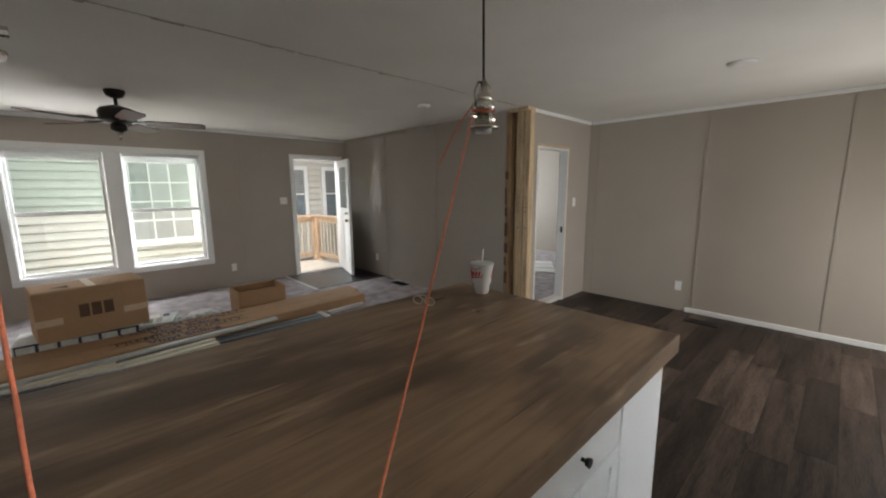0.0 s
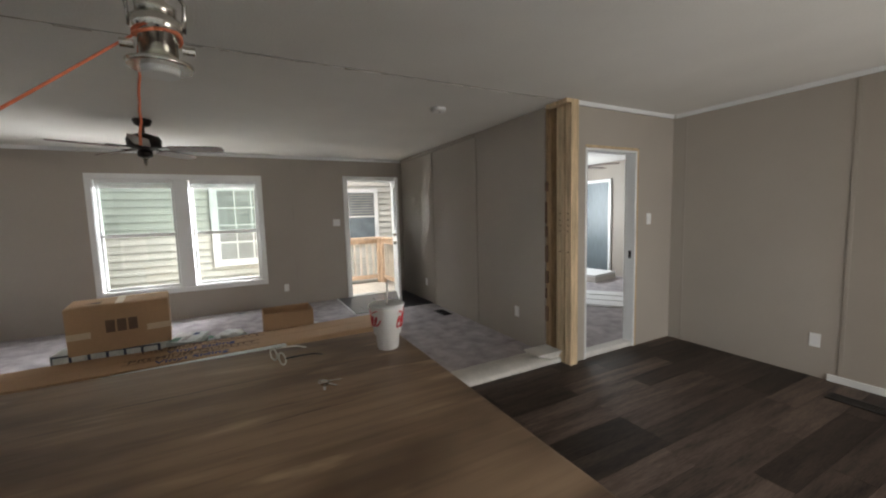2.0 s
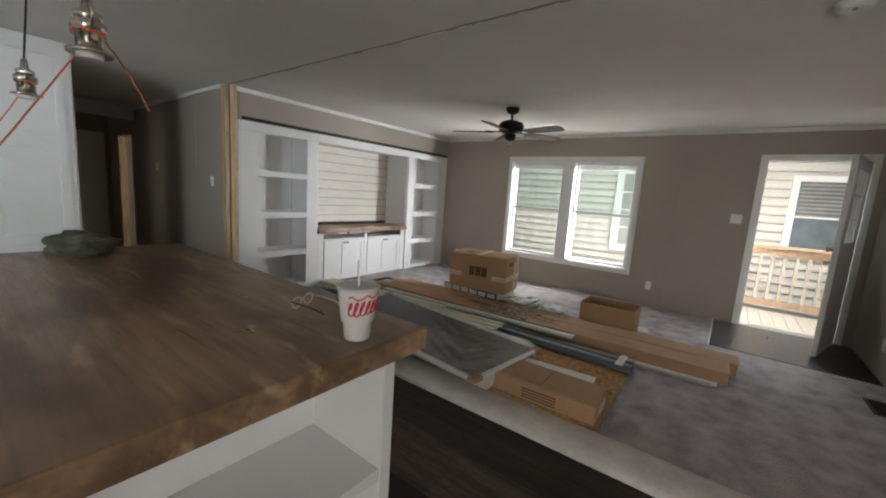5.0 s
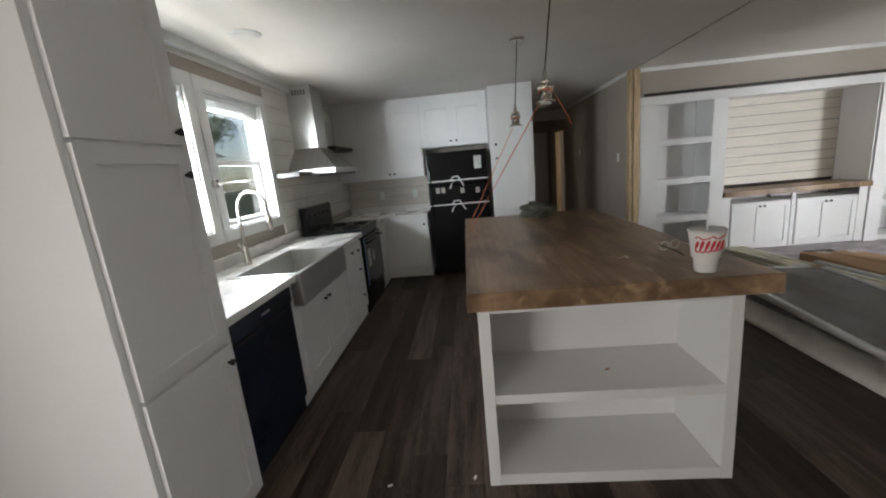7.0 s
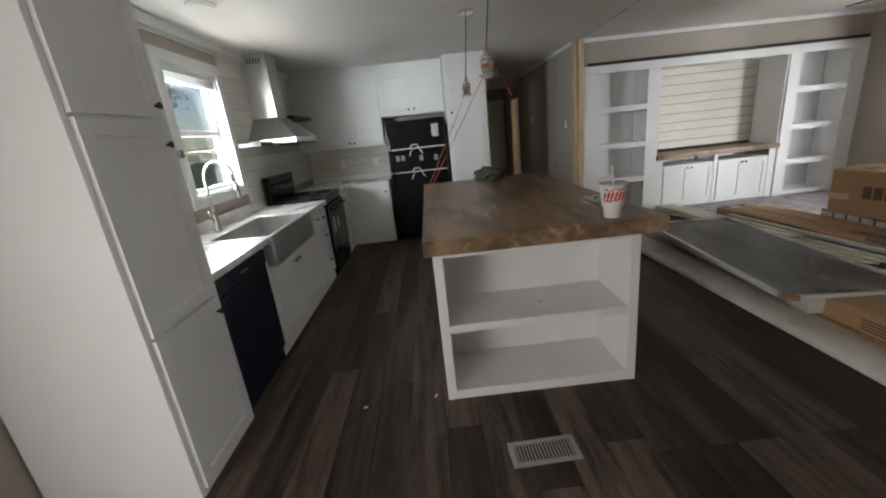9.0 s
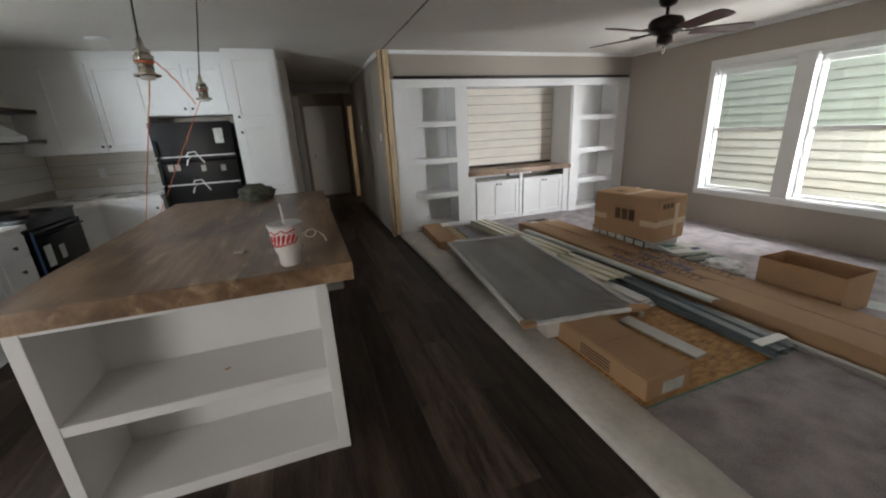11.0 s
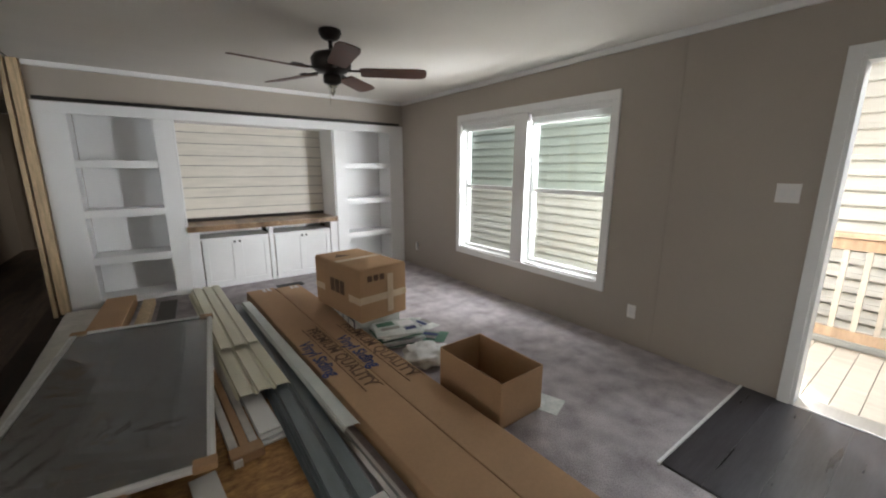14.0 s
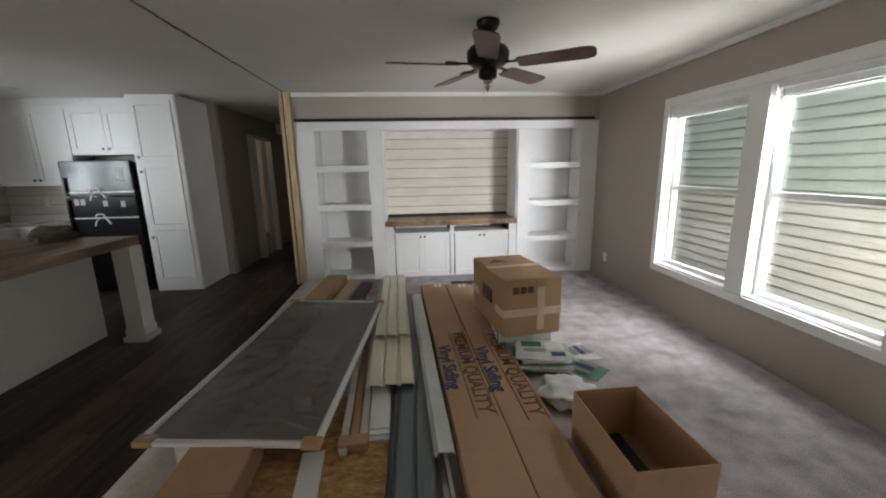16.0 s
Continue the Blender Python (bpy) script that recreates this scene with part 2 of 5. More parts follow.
M_sid = mat("house_siding", (0.60, 0.585, 0.53), 0.6, var=0.03, scale=2, fine=40, bump=0.05, stretch=(1, 1, 8), spread=0.03)
M_deck = mat("new_deck_lumber", (0.52, 0.37, 0.25), 0.75, var=0.1, scale=4, fine=40, bump=0.2, stretch=(1, 6, 1), spread=0.08)
M_deckp = mat("pale_deck_board", (0.55, 0.49, 0.41), 0.8, var=0.06, scale=4, fine=40, bump=0.2, stretch=(6, 1, 1), spread=0.05)
M_dark = mat("dark_room_glass", (0.16, 0.19, 0.21), 0.12, var=0.1, bump=0.0)
# Pale colour paints a washed-out reflection into the neighbour's gridded window.
M_haze = mat("pale_glare_glass", (0.36, 0.37, 0.36), 0.15, var=0.1, scale=3, bump=0.0)
M_roof = mat("grey_shingle", (0.17, 0.16, 0.155), 0.9, var=0.15, scale=8, fine=50, bump=0.4)
M_ground = mat("grass_soil", (0.13, 0.15, 0.07), 0.95, scale=1.5, fine=30, bump=0.8, colour2=(0.08, 0.075, 0.045))
M_leaf = mat("leaf", (0.10, 0.16, 0.045), 0.6, var=0.2, scale=3, fine=30, bump=0.1)
M_bark = mat("bark", (0.13, 0.10, 0.075), 0.9, var=0.2, scale=8, fine=40, bump=0.6)
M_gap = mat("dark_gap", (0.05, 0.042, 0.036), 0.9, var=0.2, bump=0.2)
M_scrap = mat("torn_ceiling_paper", (0.42, 0.35, 0.27), 0.9, var=0.2, scale=9, fine=60, bump=0.3, colour2=(0.20, 0.16, 0.12))
M_vent = mat("grey_register", (0.33, 0.31, 0.28), 0.5, 0.2, var=0.08, bump=0.05)
M_diff = mat("frosted_lens", (0.78, 0.77, 0.74), 0.5, var=0.02, bump=0.02)
M_plate = mat("white_plastic", (0.82, 0.81, 0.79), 0.35, var=0.01, bump=0.0)


# ---- building helpers ----
def box(bm, x0, x1, y0, y1, z0, z1, bevel=0.0):
    """Adds one box to a bmesh, its edges rounded by bevel."""
    lo = [min(a, b) for a, b in ((x0, x1), (y0, y1), (z0, z1))]
    hi = [max(a, b) for a, b in ((x0, x1), (y0, y1), (z0, z1))]
    m = Matrix.Translation([(a + b) / 2 for a, b in zip(lo, hi)]) @ Matrix.Diagonal((*[b - a for a, b in zip(lo, hi)], 1))
    vs = bmesh.ops.create_cube(bm, size=1, matrix=m)["verts"]
    if bevel:
        es = list({e for v in vs for e in v.link_edges})
        bmesh.ops.bevel(bm, geom=es, offset=bevel, segments=2, affect="EDGES", profile=0.6)
    return bm


def bx(x0, x1, y0, y1, z0, z1, bevel=0.0):
    return box(bmesh.new(), x0, x1, y0, y1, z0, z1, bevel)


def cyl(bm, p, q, r, r2=None, seg=16):
    """Adds a tapered cylinder from p to q."""
    p, q = Vector(p), Vector(q)
    m = Matrix.Translation((p + q) / 2) @ (q - p).to_track_quat("Z", "Y").to_matrix().to_4x4()
    bmesh.ops.create_cone(bm, cap_ends=True, segments=seg, radius1=r, radius2=r if r2 is None else r2, depth=(q - p).length, matrix=m)
    return bm


def turned(bm, rings, seg=24, at=(0, 0, 0)):
    """Adds a turned shape: rings of (radius, height)."""
    loops = []
    for r, z in rings:
        loops.append([bm.verts.new((at[0] + r * math.cos(k * 2 * math.pi / seg), at[1] + r * math.sin(k * 2 * math.pi / seg), at[2] + z)) for k in range(seg)])
    for a, b in zip(loops, loops[1:]):
        for k in range(seg):
            f = bm.faces.new((a[k], a[(k + 1) % seg], b[(k + 1) % seg], b[k]))
            f.smooth = True
    bm.faces.new(list(reversed(loops[0]))), bm.faces.new(loops[-1])
    return bm


def tube(bm, pts, r, seg=8):
    """Adds a round bar along points."""
    pts = [Vector(p) for p in pts]
    loops = []
    for i, p in enumerate(pts):
        d = (pts[min(i + 1, len(pts) - 1)] - pts[max(i - 1, 0)]).normalized()
        q = d.to_track_quat("Z", "Y").to_matrix()
        loops.append([bm.verts.new(p + q @ Vector((r * math.cos(k * 2 * math.pi / seg), r * math.sin(k * 2 * math.pi / seg), 0))) for k in range(seg)])
    for a, b in zip(loops, loops[1:]):
        n = min(range(seg), key=lambda s: (a[0].co - b[s].co).length)
        for k in range(seg):
            bm.faces.new((a[k], a[(k + 1) % seg], b[(k + 1 + n) % seg], b[(k + n) % seg])).smooth = True
    bm.faces.new(list(reversed(loops[0]))), bm.faces.new(loops[-1])
    return bm


def mesh_of(name, bm, material):
    bmesh.ops.recalc_face_normals(bm, faces=bm.faces)
    me = bpy.data.meshes.new(name)
    bm.to_mesh(me)
    bm.free()
    me.materials.append(material)
    return me


def part(name, bm, material, parent, label=""):
    """Links a bmesh as one mesh under a thing, in the thing's own coordinates."""
    ob = new(name, mesh_of(name, bm, material))
    ob.parent = parent
    return tagged(ob, label)


def thing(name, at, label, category, group="", rz=0.0, rx=0.0, ry=0.0):
    ob = new(name)
    ob.empty_display_size = 0.1
    ob.matrix_basis = pose(*at, rx, ry, rz)
    return tagged(ob, label, category, group)


def single(name, bm, material, label, category, at=(0, 0, 0), rz=0.0, group=""):
    ob = new(name, mesh_of(name, bm, material))
    ob.matrix_basis = pose(*at, 0, 0, rz)
    return tagged(ob, label, category, group)


def setting(name, bm, material, label, category="wall"):
    return tagged(new(name, mesh_of(name, bm, material)), label, category, kind="structure")


def piece(name, me, parent, at, rz=0.0):
    ob = new(name, me)
    ob.parent = parent
    ob.matrix_basis = pose(*at, 0, 0, rz)
    return ob


def lettering(text, size, material, parent, m, name="lettering", bold=0.0):
    cu = bpy.data.curves.new(name, "FONT")
    cu.body, cu.size, cu.align_x, cu.align_y, cu.extrude, cu.resolution_u = text, size, "CENTER", "CENTER", 0.0006, 3
    cu.offset = bold
    tmp = bpy.data.objects.new(name, cu)
    scene.collection.objects.link(tmp)
    bpy.context.view_layer.update()
    me = bpy.data.meshes.new_from_object(tmp)
    bpy.data.objects.remove(tmp)
    me.materials.clear()
    me.materials.append(material)
    ob = new(name, me)
    ob.parent, ob.matrix_basis = parent, m
    return ob


# ---- plan ----
XW, XM, XK = -6.42, -2.42, 1.46      # window wall, marriage wall, kitchen outer wall
YB, YL, YK = -1.87, 3.84, 5.38       # bookcase face, end wall of the living room, end wall of the kitchen
H = 2.40


def wall_along_y(bm, x0, x1, y0, y1, holes):
    """A wall with real openings; holes are (y0, y1, z0, z1), sorted."""
    at = y0
    for a, b, z0, z1 in holes:
        box(bm, x0, x1, at, a, 0, H)
        if z0 > 0:
            box(bm, x0, x1, a, b, 0, z0)
        box(bm, x0, x1, a, b, z1, H)
        at = b
    return box(bm, x0, x1, at, y1, 0, H)


WIN = (-0.46, 1.47, 0.48, 2.01)
FD = (2.84, 3.70, 0.0, 2.04)
KW1, KW2 = (-0.20, 0.55, 1.14, 2.12), (0.74, 1.49, 1.14, 2.12)
wall_w = setting("wall_west", wall_along_y(bmesh.new(), XW - 0.14, XW, -2.5, YL, [WIN, FD]), M_wall, "taupe vinyl-covered panel wall with window and front door")
wall_w2 = setting("wall_west_bedroom", wall_along_y(bmesh.new(), XW - 0.14, XW, YL + 0.004, 8.24, [(6.25, 7.55, 0.85, 2.05)]), M_wall, "taupe bedroom outer wall")
wall_e = setting("wall_east", wall_along_y(bmesh.new(), XK, XK + 0.14, -2.56, YK + 0.12, [KW1, KW2, (3.55, 5.05, 0.2, 2.05)]), M_wall, "taupe kitchen outer wall with two windows over the sink")
wall_n = setting("wall_north_kitchen", bx(XM - 0.11, XK - 0.002, YK, YK + 0.12, 0, H), M_wall, "plain taupe panel wall at the end of the dining area")
wall_l = setting("wall_north_living", bx(XW + 0.002, -2.705, YL, YL + 0.1, 0, H), M_wall, "taupe panel wall with upright battens")
wall_m = setting("wall_marriage", wall_along_y(bmesh.new(), XM - 0.11, XM, 3.935, YK - 0.002, [(4.07, 4.82, 0.0, 2.03)]), M_wall, "taupe wall with a doorway to the bedroom")
wall_h = setting("wall_hall_west", wall_along_y(bmesh.new(), XM - 0.10, XM, -6.5, -1.93, [(-5.95, -5.10, 0.0, 2.03)]), M_wall, "taupe hall wall with a raw door opening")
wall_b = setting("wall_south_living", bx(XW + 0.002, XM - 0.102, YB - 0.012, YB - 0.09, 2.06, H), M_wall, "taupe wall strip above the built-in bookcase")
wall_b2 = setting("wall_south_back", bx(XW - 0.14, XM - 0.102, -2.44, -2.56, 0, H), M_wall, "plain wall behind the bookcase")
wall_k = setting("wall_south_kitchen", bx(-1.2, XK - 0.002, -2.46, -2.56, 0, H), M_wall, "wall behind the kitchen cabinets")
wall_he = setting("wall_hall_east", wall_along_y(bmesh.new(), -1.30, -1.2, -6.5, -2.562, [(-4.35, -3.60, 0.0, 2.03)]), M_wall, "taupe hall wall with a white door")
wall_hs = setting("wall_hall_end", bx(XM - 0.10, -1.2, -6.5, -6.6, 0, H), M_wall, "taupe wall at the end of the hall")
wall_bn = setting("wall_north_bedroom", bx(-6.2, XM, 8.14, 8.24, 0, H), M_wall, "pale bedroom end wall")
wall_be = setting("wall_east_bedroom", bx(XM - 0.11, XM, YK + 0.122, 8.138, 0, H), M_wall, "bedroom inner wall")
wall_o1 = setting("wall_room_west", bx(-4.2, -4.1, -6.6, -2.562, 0, H), M_wall, "plain wall of the room off the hall")
wall_o2 = setting("wall_room_south", bx(-4.2, XM - 0.102, -6.7, -6.6, 0, H), M_wall, "plain wall of the room off the hall")
wall_o3 = setting("wall_room_east", bx(0.6, 0.7, -6.6, -2.562, 0, H), M_wall, "plain wall of the room off the hall")
wall_o4 = setting("wall_room_east_south", bx(-1.198, 0.7, -6.7, -6.6, 0, H), M_wall, "plain wall of the room off the hall")
ceil_k = setting("ceiling_kitchen", bx(-2.446, XK + 0.14, -6.7, YK + 0.12, H, H + 0.15), M_ceil, "flat textured off-white ceiling", "ceiling")
ceil_l = setting("ceiling_living", bx(XW - 0.14, -2.464, -6.7, 8.3, H, H + 0.15), M_ceil, "flat textured off-white ceiling", "ceiling")
seam = setting("ceiling_seam", bx(-2.464, -2.446, -6.7, YK, H + 0.004, H + 0.15), M_gap, "dark open joint where the two house halves meet", "joint")
# Out-of-view slab; its eaves are added to keep sun off the windows.
roof = setting("roof", bx(XW - 0.55, XK + 0.55, -7.0, 8.6, H + 0.16, H + 0.30), M_roof, "unseen flat roof slab, eaves added to shade the windows", "roof")

# ragged edge of the ceiling joint
rg = bmesh.new()
rr_ = random.Random(21)
for k in range(74):
    y = -1.75 + k * 0.076 + rr_.uniform(-0.03, 0.03)
    w = rr_.uniform(0.001, 0.005) * (3.5 if k % 11 == 4 else 1.0)
    s = rr_.choice((-1, 1))
    box(rg, -2.455 + s * 0.0072, -2.455 + s * (0.009 + w), y - rr_.uniform(0.015, 0.05), y + rr_.uniform(0.02, 0.06), H - rr_.uniform(0.001, 0.003), H - 0.0003)
setting("joint_scraps", rg, M_scrap, "torn ceiling paper along the open joint", "joint")

# floors
sub = setting("floor_kitchen", bx(-2.50, XK, -6.6, YK, -0.12, -0.006), M_gap, "dark wood-look vinyl plank floor", "floor")
floor_l = setting("floor_carpet", bx(XW - 0.14, -2.56, -2.44, YL + 0.1, -0.12, 0.018), M_carpet, "mottled grey carpet", "floor")
floor_b = setting("floor_bedroom", bx(XW, -2.53, YL + 0.102, 8.14, -0.12, 0.018), M_carpet, "grey carpet in the bedroom", "floor")
floor_o = setting("floor_room", bx(-4.2, -2.502, -6.6, -2.46, -0.12, -0.004), M_carpet, "carpet of the room off the hall", "floor")

# carpet's covered edge along the joint of the two halves
ed = bmesh.new()
n = 60
rows = []
for k in range(n + 1):
    y = -1.80 + k * (3.90 + 1.80) / n
    j = 0.006 * noise.noise((y * 3, 1.3, 0))
    prof = ((-2.487 + j, 0.0), (-2.485 + j, 0.030), (-2.50, 0.046), (-2.60, 0.054 + 2 * j), (-2.72, 0.045 + j), (-2.80 + 3 * j, 0.020))
    rows.append([ed.verts.new((x, y, z)) for x, z in prof])
for a, b in zip(rows, rows[1:]):
    for k in range(len(a) - 1):
        ed.faces.new((a[k], a[k + 1], b[k + 1], b[k])).smooth = True
setting("carpet_edge", ed, M_pad, "white plastic-wrapped carpet edge folded along the joint", "carpet edge")
fold = bmesh.new()
for k in range(4):
    box(fold, -2.62 - 0.02 * k, -2.50 + 0.01 * k, 3.70 - 0.05 * k, 3.83, 0.05 + 0.018 * k, 0.066 + 0.018 * k, 0.006)
single("plastic_sheet", fold, M_pad, "folded white plastic sheet at the foot of the studs", "plastic sheet")
lino = setting("floor_entry", bx(XW, -5.25, 2.60, YL, 0.004, 0.022), M_gap, "dark vinyl entry floor by the front door", "floor")
lme2 = mesh_of("plank", bx(0, 1.16, 0, 0.1758, 0, 0.008, 0.0006), M_lino)
for r in range(7):
    piece("plank", lme2, lino, (XW + 0.004, 2.602 + r * 0.1765, 0.018))
setting("entry_edge", bx(XW + 0.01, -5.235, 2.585, 2.60, 0.01, 0.034, 0.004), M_trim, "thin pale edge strip of the entry floor", "trim")

# crown, base and battens
def strip(name, args, material, label, category="trim"):
    return setting(name, bx(*args), material, label, category)


strip("crown_south", (XW + 0.03, XM - 0.11, YB - 0.011, YB + 0.018, 2.352, 2.398, 0.004), M_trim, "narrow white crown strip")
strip("crown_west", (XW + 0.001, XW + 0.028, -1.85, YL, 2.352, 2.398, 0.004), M_trim, "narrow white crown strip")
strip("crown_north", (XW + 0.03, -3.93, YL - 0.028, YL - 0.001, 2.352, 2.398, 0.004), M_batten, "narrow crown strip")
strip("crown_marriage", (XM + 0.001, XM + 0.026, 3.94, YK - 0.03, 2.360, 2.398, 0.004), M_trim, "narrow white crown strip")
strip("crown_kitchen_end", (XM + 0.03, XK - 0.01, YK - 0.026, YK - 0.001, 2.360, 2.398, 0.004), M_trim, "narrow white crown strip")
strip("crown_east", (XK - 0.055, XK - 0.014, -2.1, YK - 0.03, 2.33, 2.398, 0.006), M_trim, "white crown strip")
strip("crown_hall", (XM + 0.001, XM + 0.026, -6.4, -1.95, 2.352, 2.398, 0.004), M_trim, "narrow white crown strip")
strip("baseboard_kitchen_end", (-1.10, XK - 0.02, YK - 0.02, YK - 0.001, 0.0, 0.055, 0.004), M_trim, "loose white baseboard strip", "baseboard")
for x in (-1.03, 0.10, -2.29):
    strip("batten_kitchen", (x - 0.013, x + 0.013, YK - 0.006, YK - 0.001, 0.056 if x > -1.2 else 0.0, 2.36, 0.002), M_batten, "taupe seam batten", "batten")
for x in (-3.92, -5.15):
    strip("batten_living", (x - 0.016, x + 0.016, YL - 0.010, YL - 0.001, 0.02, 2.35, 0.002), M_batten, "taupe seam batten", "batten")
for y in (1.97,):
    strip("batten_west", (XW + 0.001, XW + 0.004, y - 0.012, y + 0.012, 0.02, 2.35, 0.001), M_batten, "taupe seam batten", "batten")
for y in (-2.7,):
    strip("batten_hall", (XM + 0.001, XM + 0.008, y - 0.014, y + 0.014, 0.0, 2.35, 0.001), M_batten, "taupe seam batten", "batten")


# raw studs at both ends of the wide opening
def stud(x0, x1, y0, y1, material, label, z0=0.0):
    b = bx(-(x1 - x0) / 2, (x1 - x0) / 2, -(y1 - y0) / 2, (y1 - y0) / 2, 0, H - z0 - 0.002, 0.003)
    return single("stud", b, material, label, "stud", ((x0 + x1) / 2, (y0 + y1) / 2, z0), group="raw framing studs")


stud(-2.372, -2.443, 3.842, 3.932, M_stud, "raw pine stud with pencil marks at the wall end")
stud(-2.457, -2.552, 3.842, 3.932, M_stud, "raw pine stud beside the open joint")
stud(-2.556, -2.625, 3.915, 3.937, M_studd, "dark weathered stud in the wall cavity")
stud(-2.632, -2.702, 3.850, 3.937, M_studd, "weathered stud edge at the panel wall", 0.02)
single("top_plate", bx(-0.13, 0.13, -0.028, 0.028, 0, 0.036, 0.003), M_stud, "short pine plate across the stud heads", "framing", (-2.50, 3.812, H - 0.038))
torn = bmesh.new()
rt = random.Random(12)
zt = 0.35
while zt < 1.75:
    ht = rt.uniform(0.08, 0.22)
    box(torn, -2.704, -2.664 + rt.uniform(-0.02, 0.012), 3.838, 3.848, zt, zt + ht, 0.002)
    zt += ht + rt.uniform(0.01, 0.12)
setting("torn_panel_edge", torn, M_printb, "torn brown panel edge beside the framing", "panel")
st_a = stud(-2.395, -2.430, -1.925, -1.835, M_stud, "knotty raw pine stud at the hall corner")
st_b = stud(-2.448, -2.52, -1.925, -1.835, M_stud, "raw pine stud beside the bookcase", 0.02)
for (x, y) in ((-2.408, 3.841), (-2.505, 3.841)):
    for z in (1.24, 1.29, 1.34, 1.40, 1.05):
        single("pencil_mark", bx(-0.012, 0.012, -0.0006, 0.0006, 0, 0.008), M_printb, "short pencil mark on the stud", "mark", (x, y - 0.0002, z))


# windows
def window(name, x, y0, y1, z0, z1, units, face, label, upper=None, trimw=0.07):
    """A window in a wall along y. face: +1 where the room lies on the +x side."""
    w = thing(name, (x, (y0 + y1) / 2, z0), label, "window")
    w["kind"] = "structure"
    half, h, d = (y1 - y0) / 2, z1 - z0, 0.14
    f = face
    # casing
    for nm, a in (("casing", (-half - trimw, half + trimw, h, h + trimw)), ("casing", (-half - trimw, half + trimw, -trimw, 0)), ("casing", (-half - trimw, -half, 0, h)), ("casing", (half, half + trimw, 0, h))):
        part(nm, bx(0.001 * f, 0.02 * f, a[0], a[1], a[2], a[3], 0.004), M_trim, w)
    # lining of the opening
    part("jamb", bx(0, -d * f, -half, -half + 0.012, 0, h), M_trim, w)
    part("jamb", bx(0, -d * f, half - 0.012, half, 0, h), M_trim, w)
    part("sill", bx(0, -d * f, -half + 0.012, half - 0.012, 0, 0.014), M_trim, w)
    part("head", bx(0, -d * f, -half + 0.012, half - 0.012, h - 0.012, h), M_trim, w)
    gap = 0.17 if units == 2 else 0.0
    uw = (2 * half - gap) / units
    if gap:
        part("mullion", bx(0.018 * f, -d * f, -gap / 2, gap / 2, 0.012, h - 0.012, 0.003), M_trim, w)
    for u in range(units):
        a = -half + u * (uw + gap) + 0.012
        b = a + uw - 0.024
        s = part("sash", bx(-0.07 * f, -0.12 * f, a, a + 0.032, 0.014, h - 0.012, 0.003), M_trim, w)
        part("sash", bx(-0.07 * f, -0.12 * f, b - 0.032, b, 0.014, h - 0.012, 0.003), M_trim, w)
        part("sash_rail", bx(-0.07 * f, -0.12 * f, a + 0.032, b - 0.032, 0.014, 0.05, 0.003), M_trim, w)
        part("sash_rail", bx(-0.07 * f, -0.12 * f, a + 0.032, b - 0.032, h - 0.05, h - 0.012, 0.003), M_trim, w)
        part("meeting_rail", bx(-0.066 * f, -0.12 * f, a + 0.032, b - 0.032, h * 0.5 - 0.02, h * 0.5 + 0.022, 0.003), M_trim, w)
        for z, q, g in ((0.05, h * 0.5 - 0.02, M_glass), (h * 0.5 + 0.022, h - 0.05, upper or M_glass)):
            p = part("pane", bx(-0.094 * f, -0.098 * f, a + 0.032, b - 0.032, z, q), g, w)
            p.visible_shadow = False
        # raised blind
        bl = part("blind", bx(-0.012 * f, -0.055 * f, a + 0.006, b - 0.006, h - 0.055, h - 0.014, 0.004), M_trim, w, "white blind headrail with slats pulled up")
        for k in range(5):
            part("slat", bx(-0.014 * f, -0.052 * f, a + 0.01, b - 0.01, h - 0.066 - 0.009 * k, h - 0.061 - 0.009 * k), M_trim, bl)
        part("bottom_rail", bx(-0.014 * f, -0.052 * f, a + 0.01, b - 0.01, h - 0.122, h - 0.108, 0.003), M_trim, bl)
        part("wand", tube(bmesh.new(), [(-0.012 * f, a + 0.05, h - 0.06), (-0.012 * f, a + 0.052, h - 0.55)], 0.003, 6), M_trim, bl)
    return w


window("window_1", XW, *WIN, 2, 1, "white double window with raised blinds, neighbour's siding outside", M_glass_shade)
window("window_2", XK, *KW1, 1, -1, "white kitchen window with raised blind over the sink", None, 0.085)
window("window_3", XK, *KW2, 1, -1, "white kitchen window with raised blind over the sink", None, 0.085)


# doors
def casing_y(name, x, y0, y1, z1, f, material, label, w=0.06, d=0.14):
    c = thing(name, (x, (y0 + y1) / 2, 0), label, "door frame")
    c["kind"] = "structure"
    half = (y1 - y0) / 2
    part("side_casing", bx(0.001 * f, 0.018 * f, -half - w, -half, 0, z1 + w, 0.003), material, c)
    part("side_casing", bx(0.001 * f, 0.018 * f, half, half + w, 0, z1 + w, 0.003), material, c)
    part("head_casing", bx(0.001 * f, 0.018 * f, -half, half, z1, z1 + w, 0.003), material, c)
    part("jamb", bx(0, -d * f, -half, -half + 0.018, 0, z1), M_trim, c)
    part("jamb", bx(0, -d * f, half - 0.018, half, 0, z1), M_trim, c)
    part("head_jamb", bx(0, -d * f, -half + 0.018, half - 0.018, z1 - 0.018, z1), M_trim, c)
    return c


casing_y("door_frame_1", XW, *FD[:2], FD[3], 1, M_trim, "white front door frame, door standing open")
sill = strip("door_sill", (XW - 0.16, XW + 0.01, FD[0] + 0.02, FD[1] - 0.02, 0.0, 0.034, 0.004), M_steel, "metal threshold of the front door", "threshold")
fd = thing("door_1", (XW + 0.02, 3.675, 0.03), "white front door with glazed top, standing open", "door", rz=-17.0)
fd["kind"] = "structure"
LW = 0.82
part("leaf", bx(0, LW, -0.022, 0.022, 0.01, 1.15, 0.004), M_trim, fd)
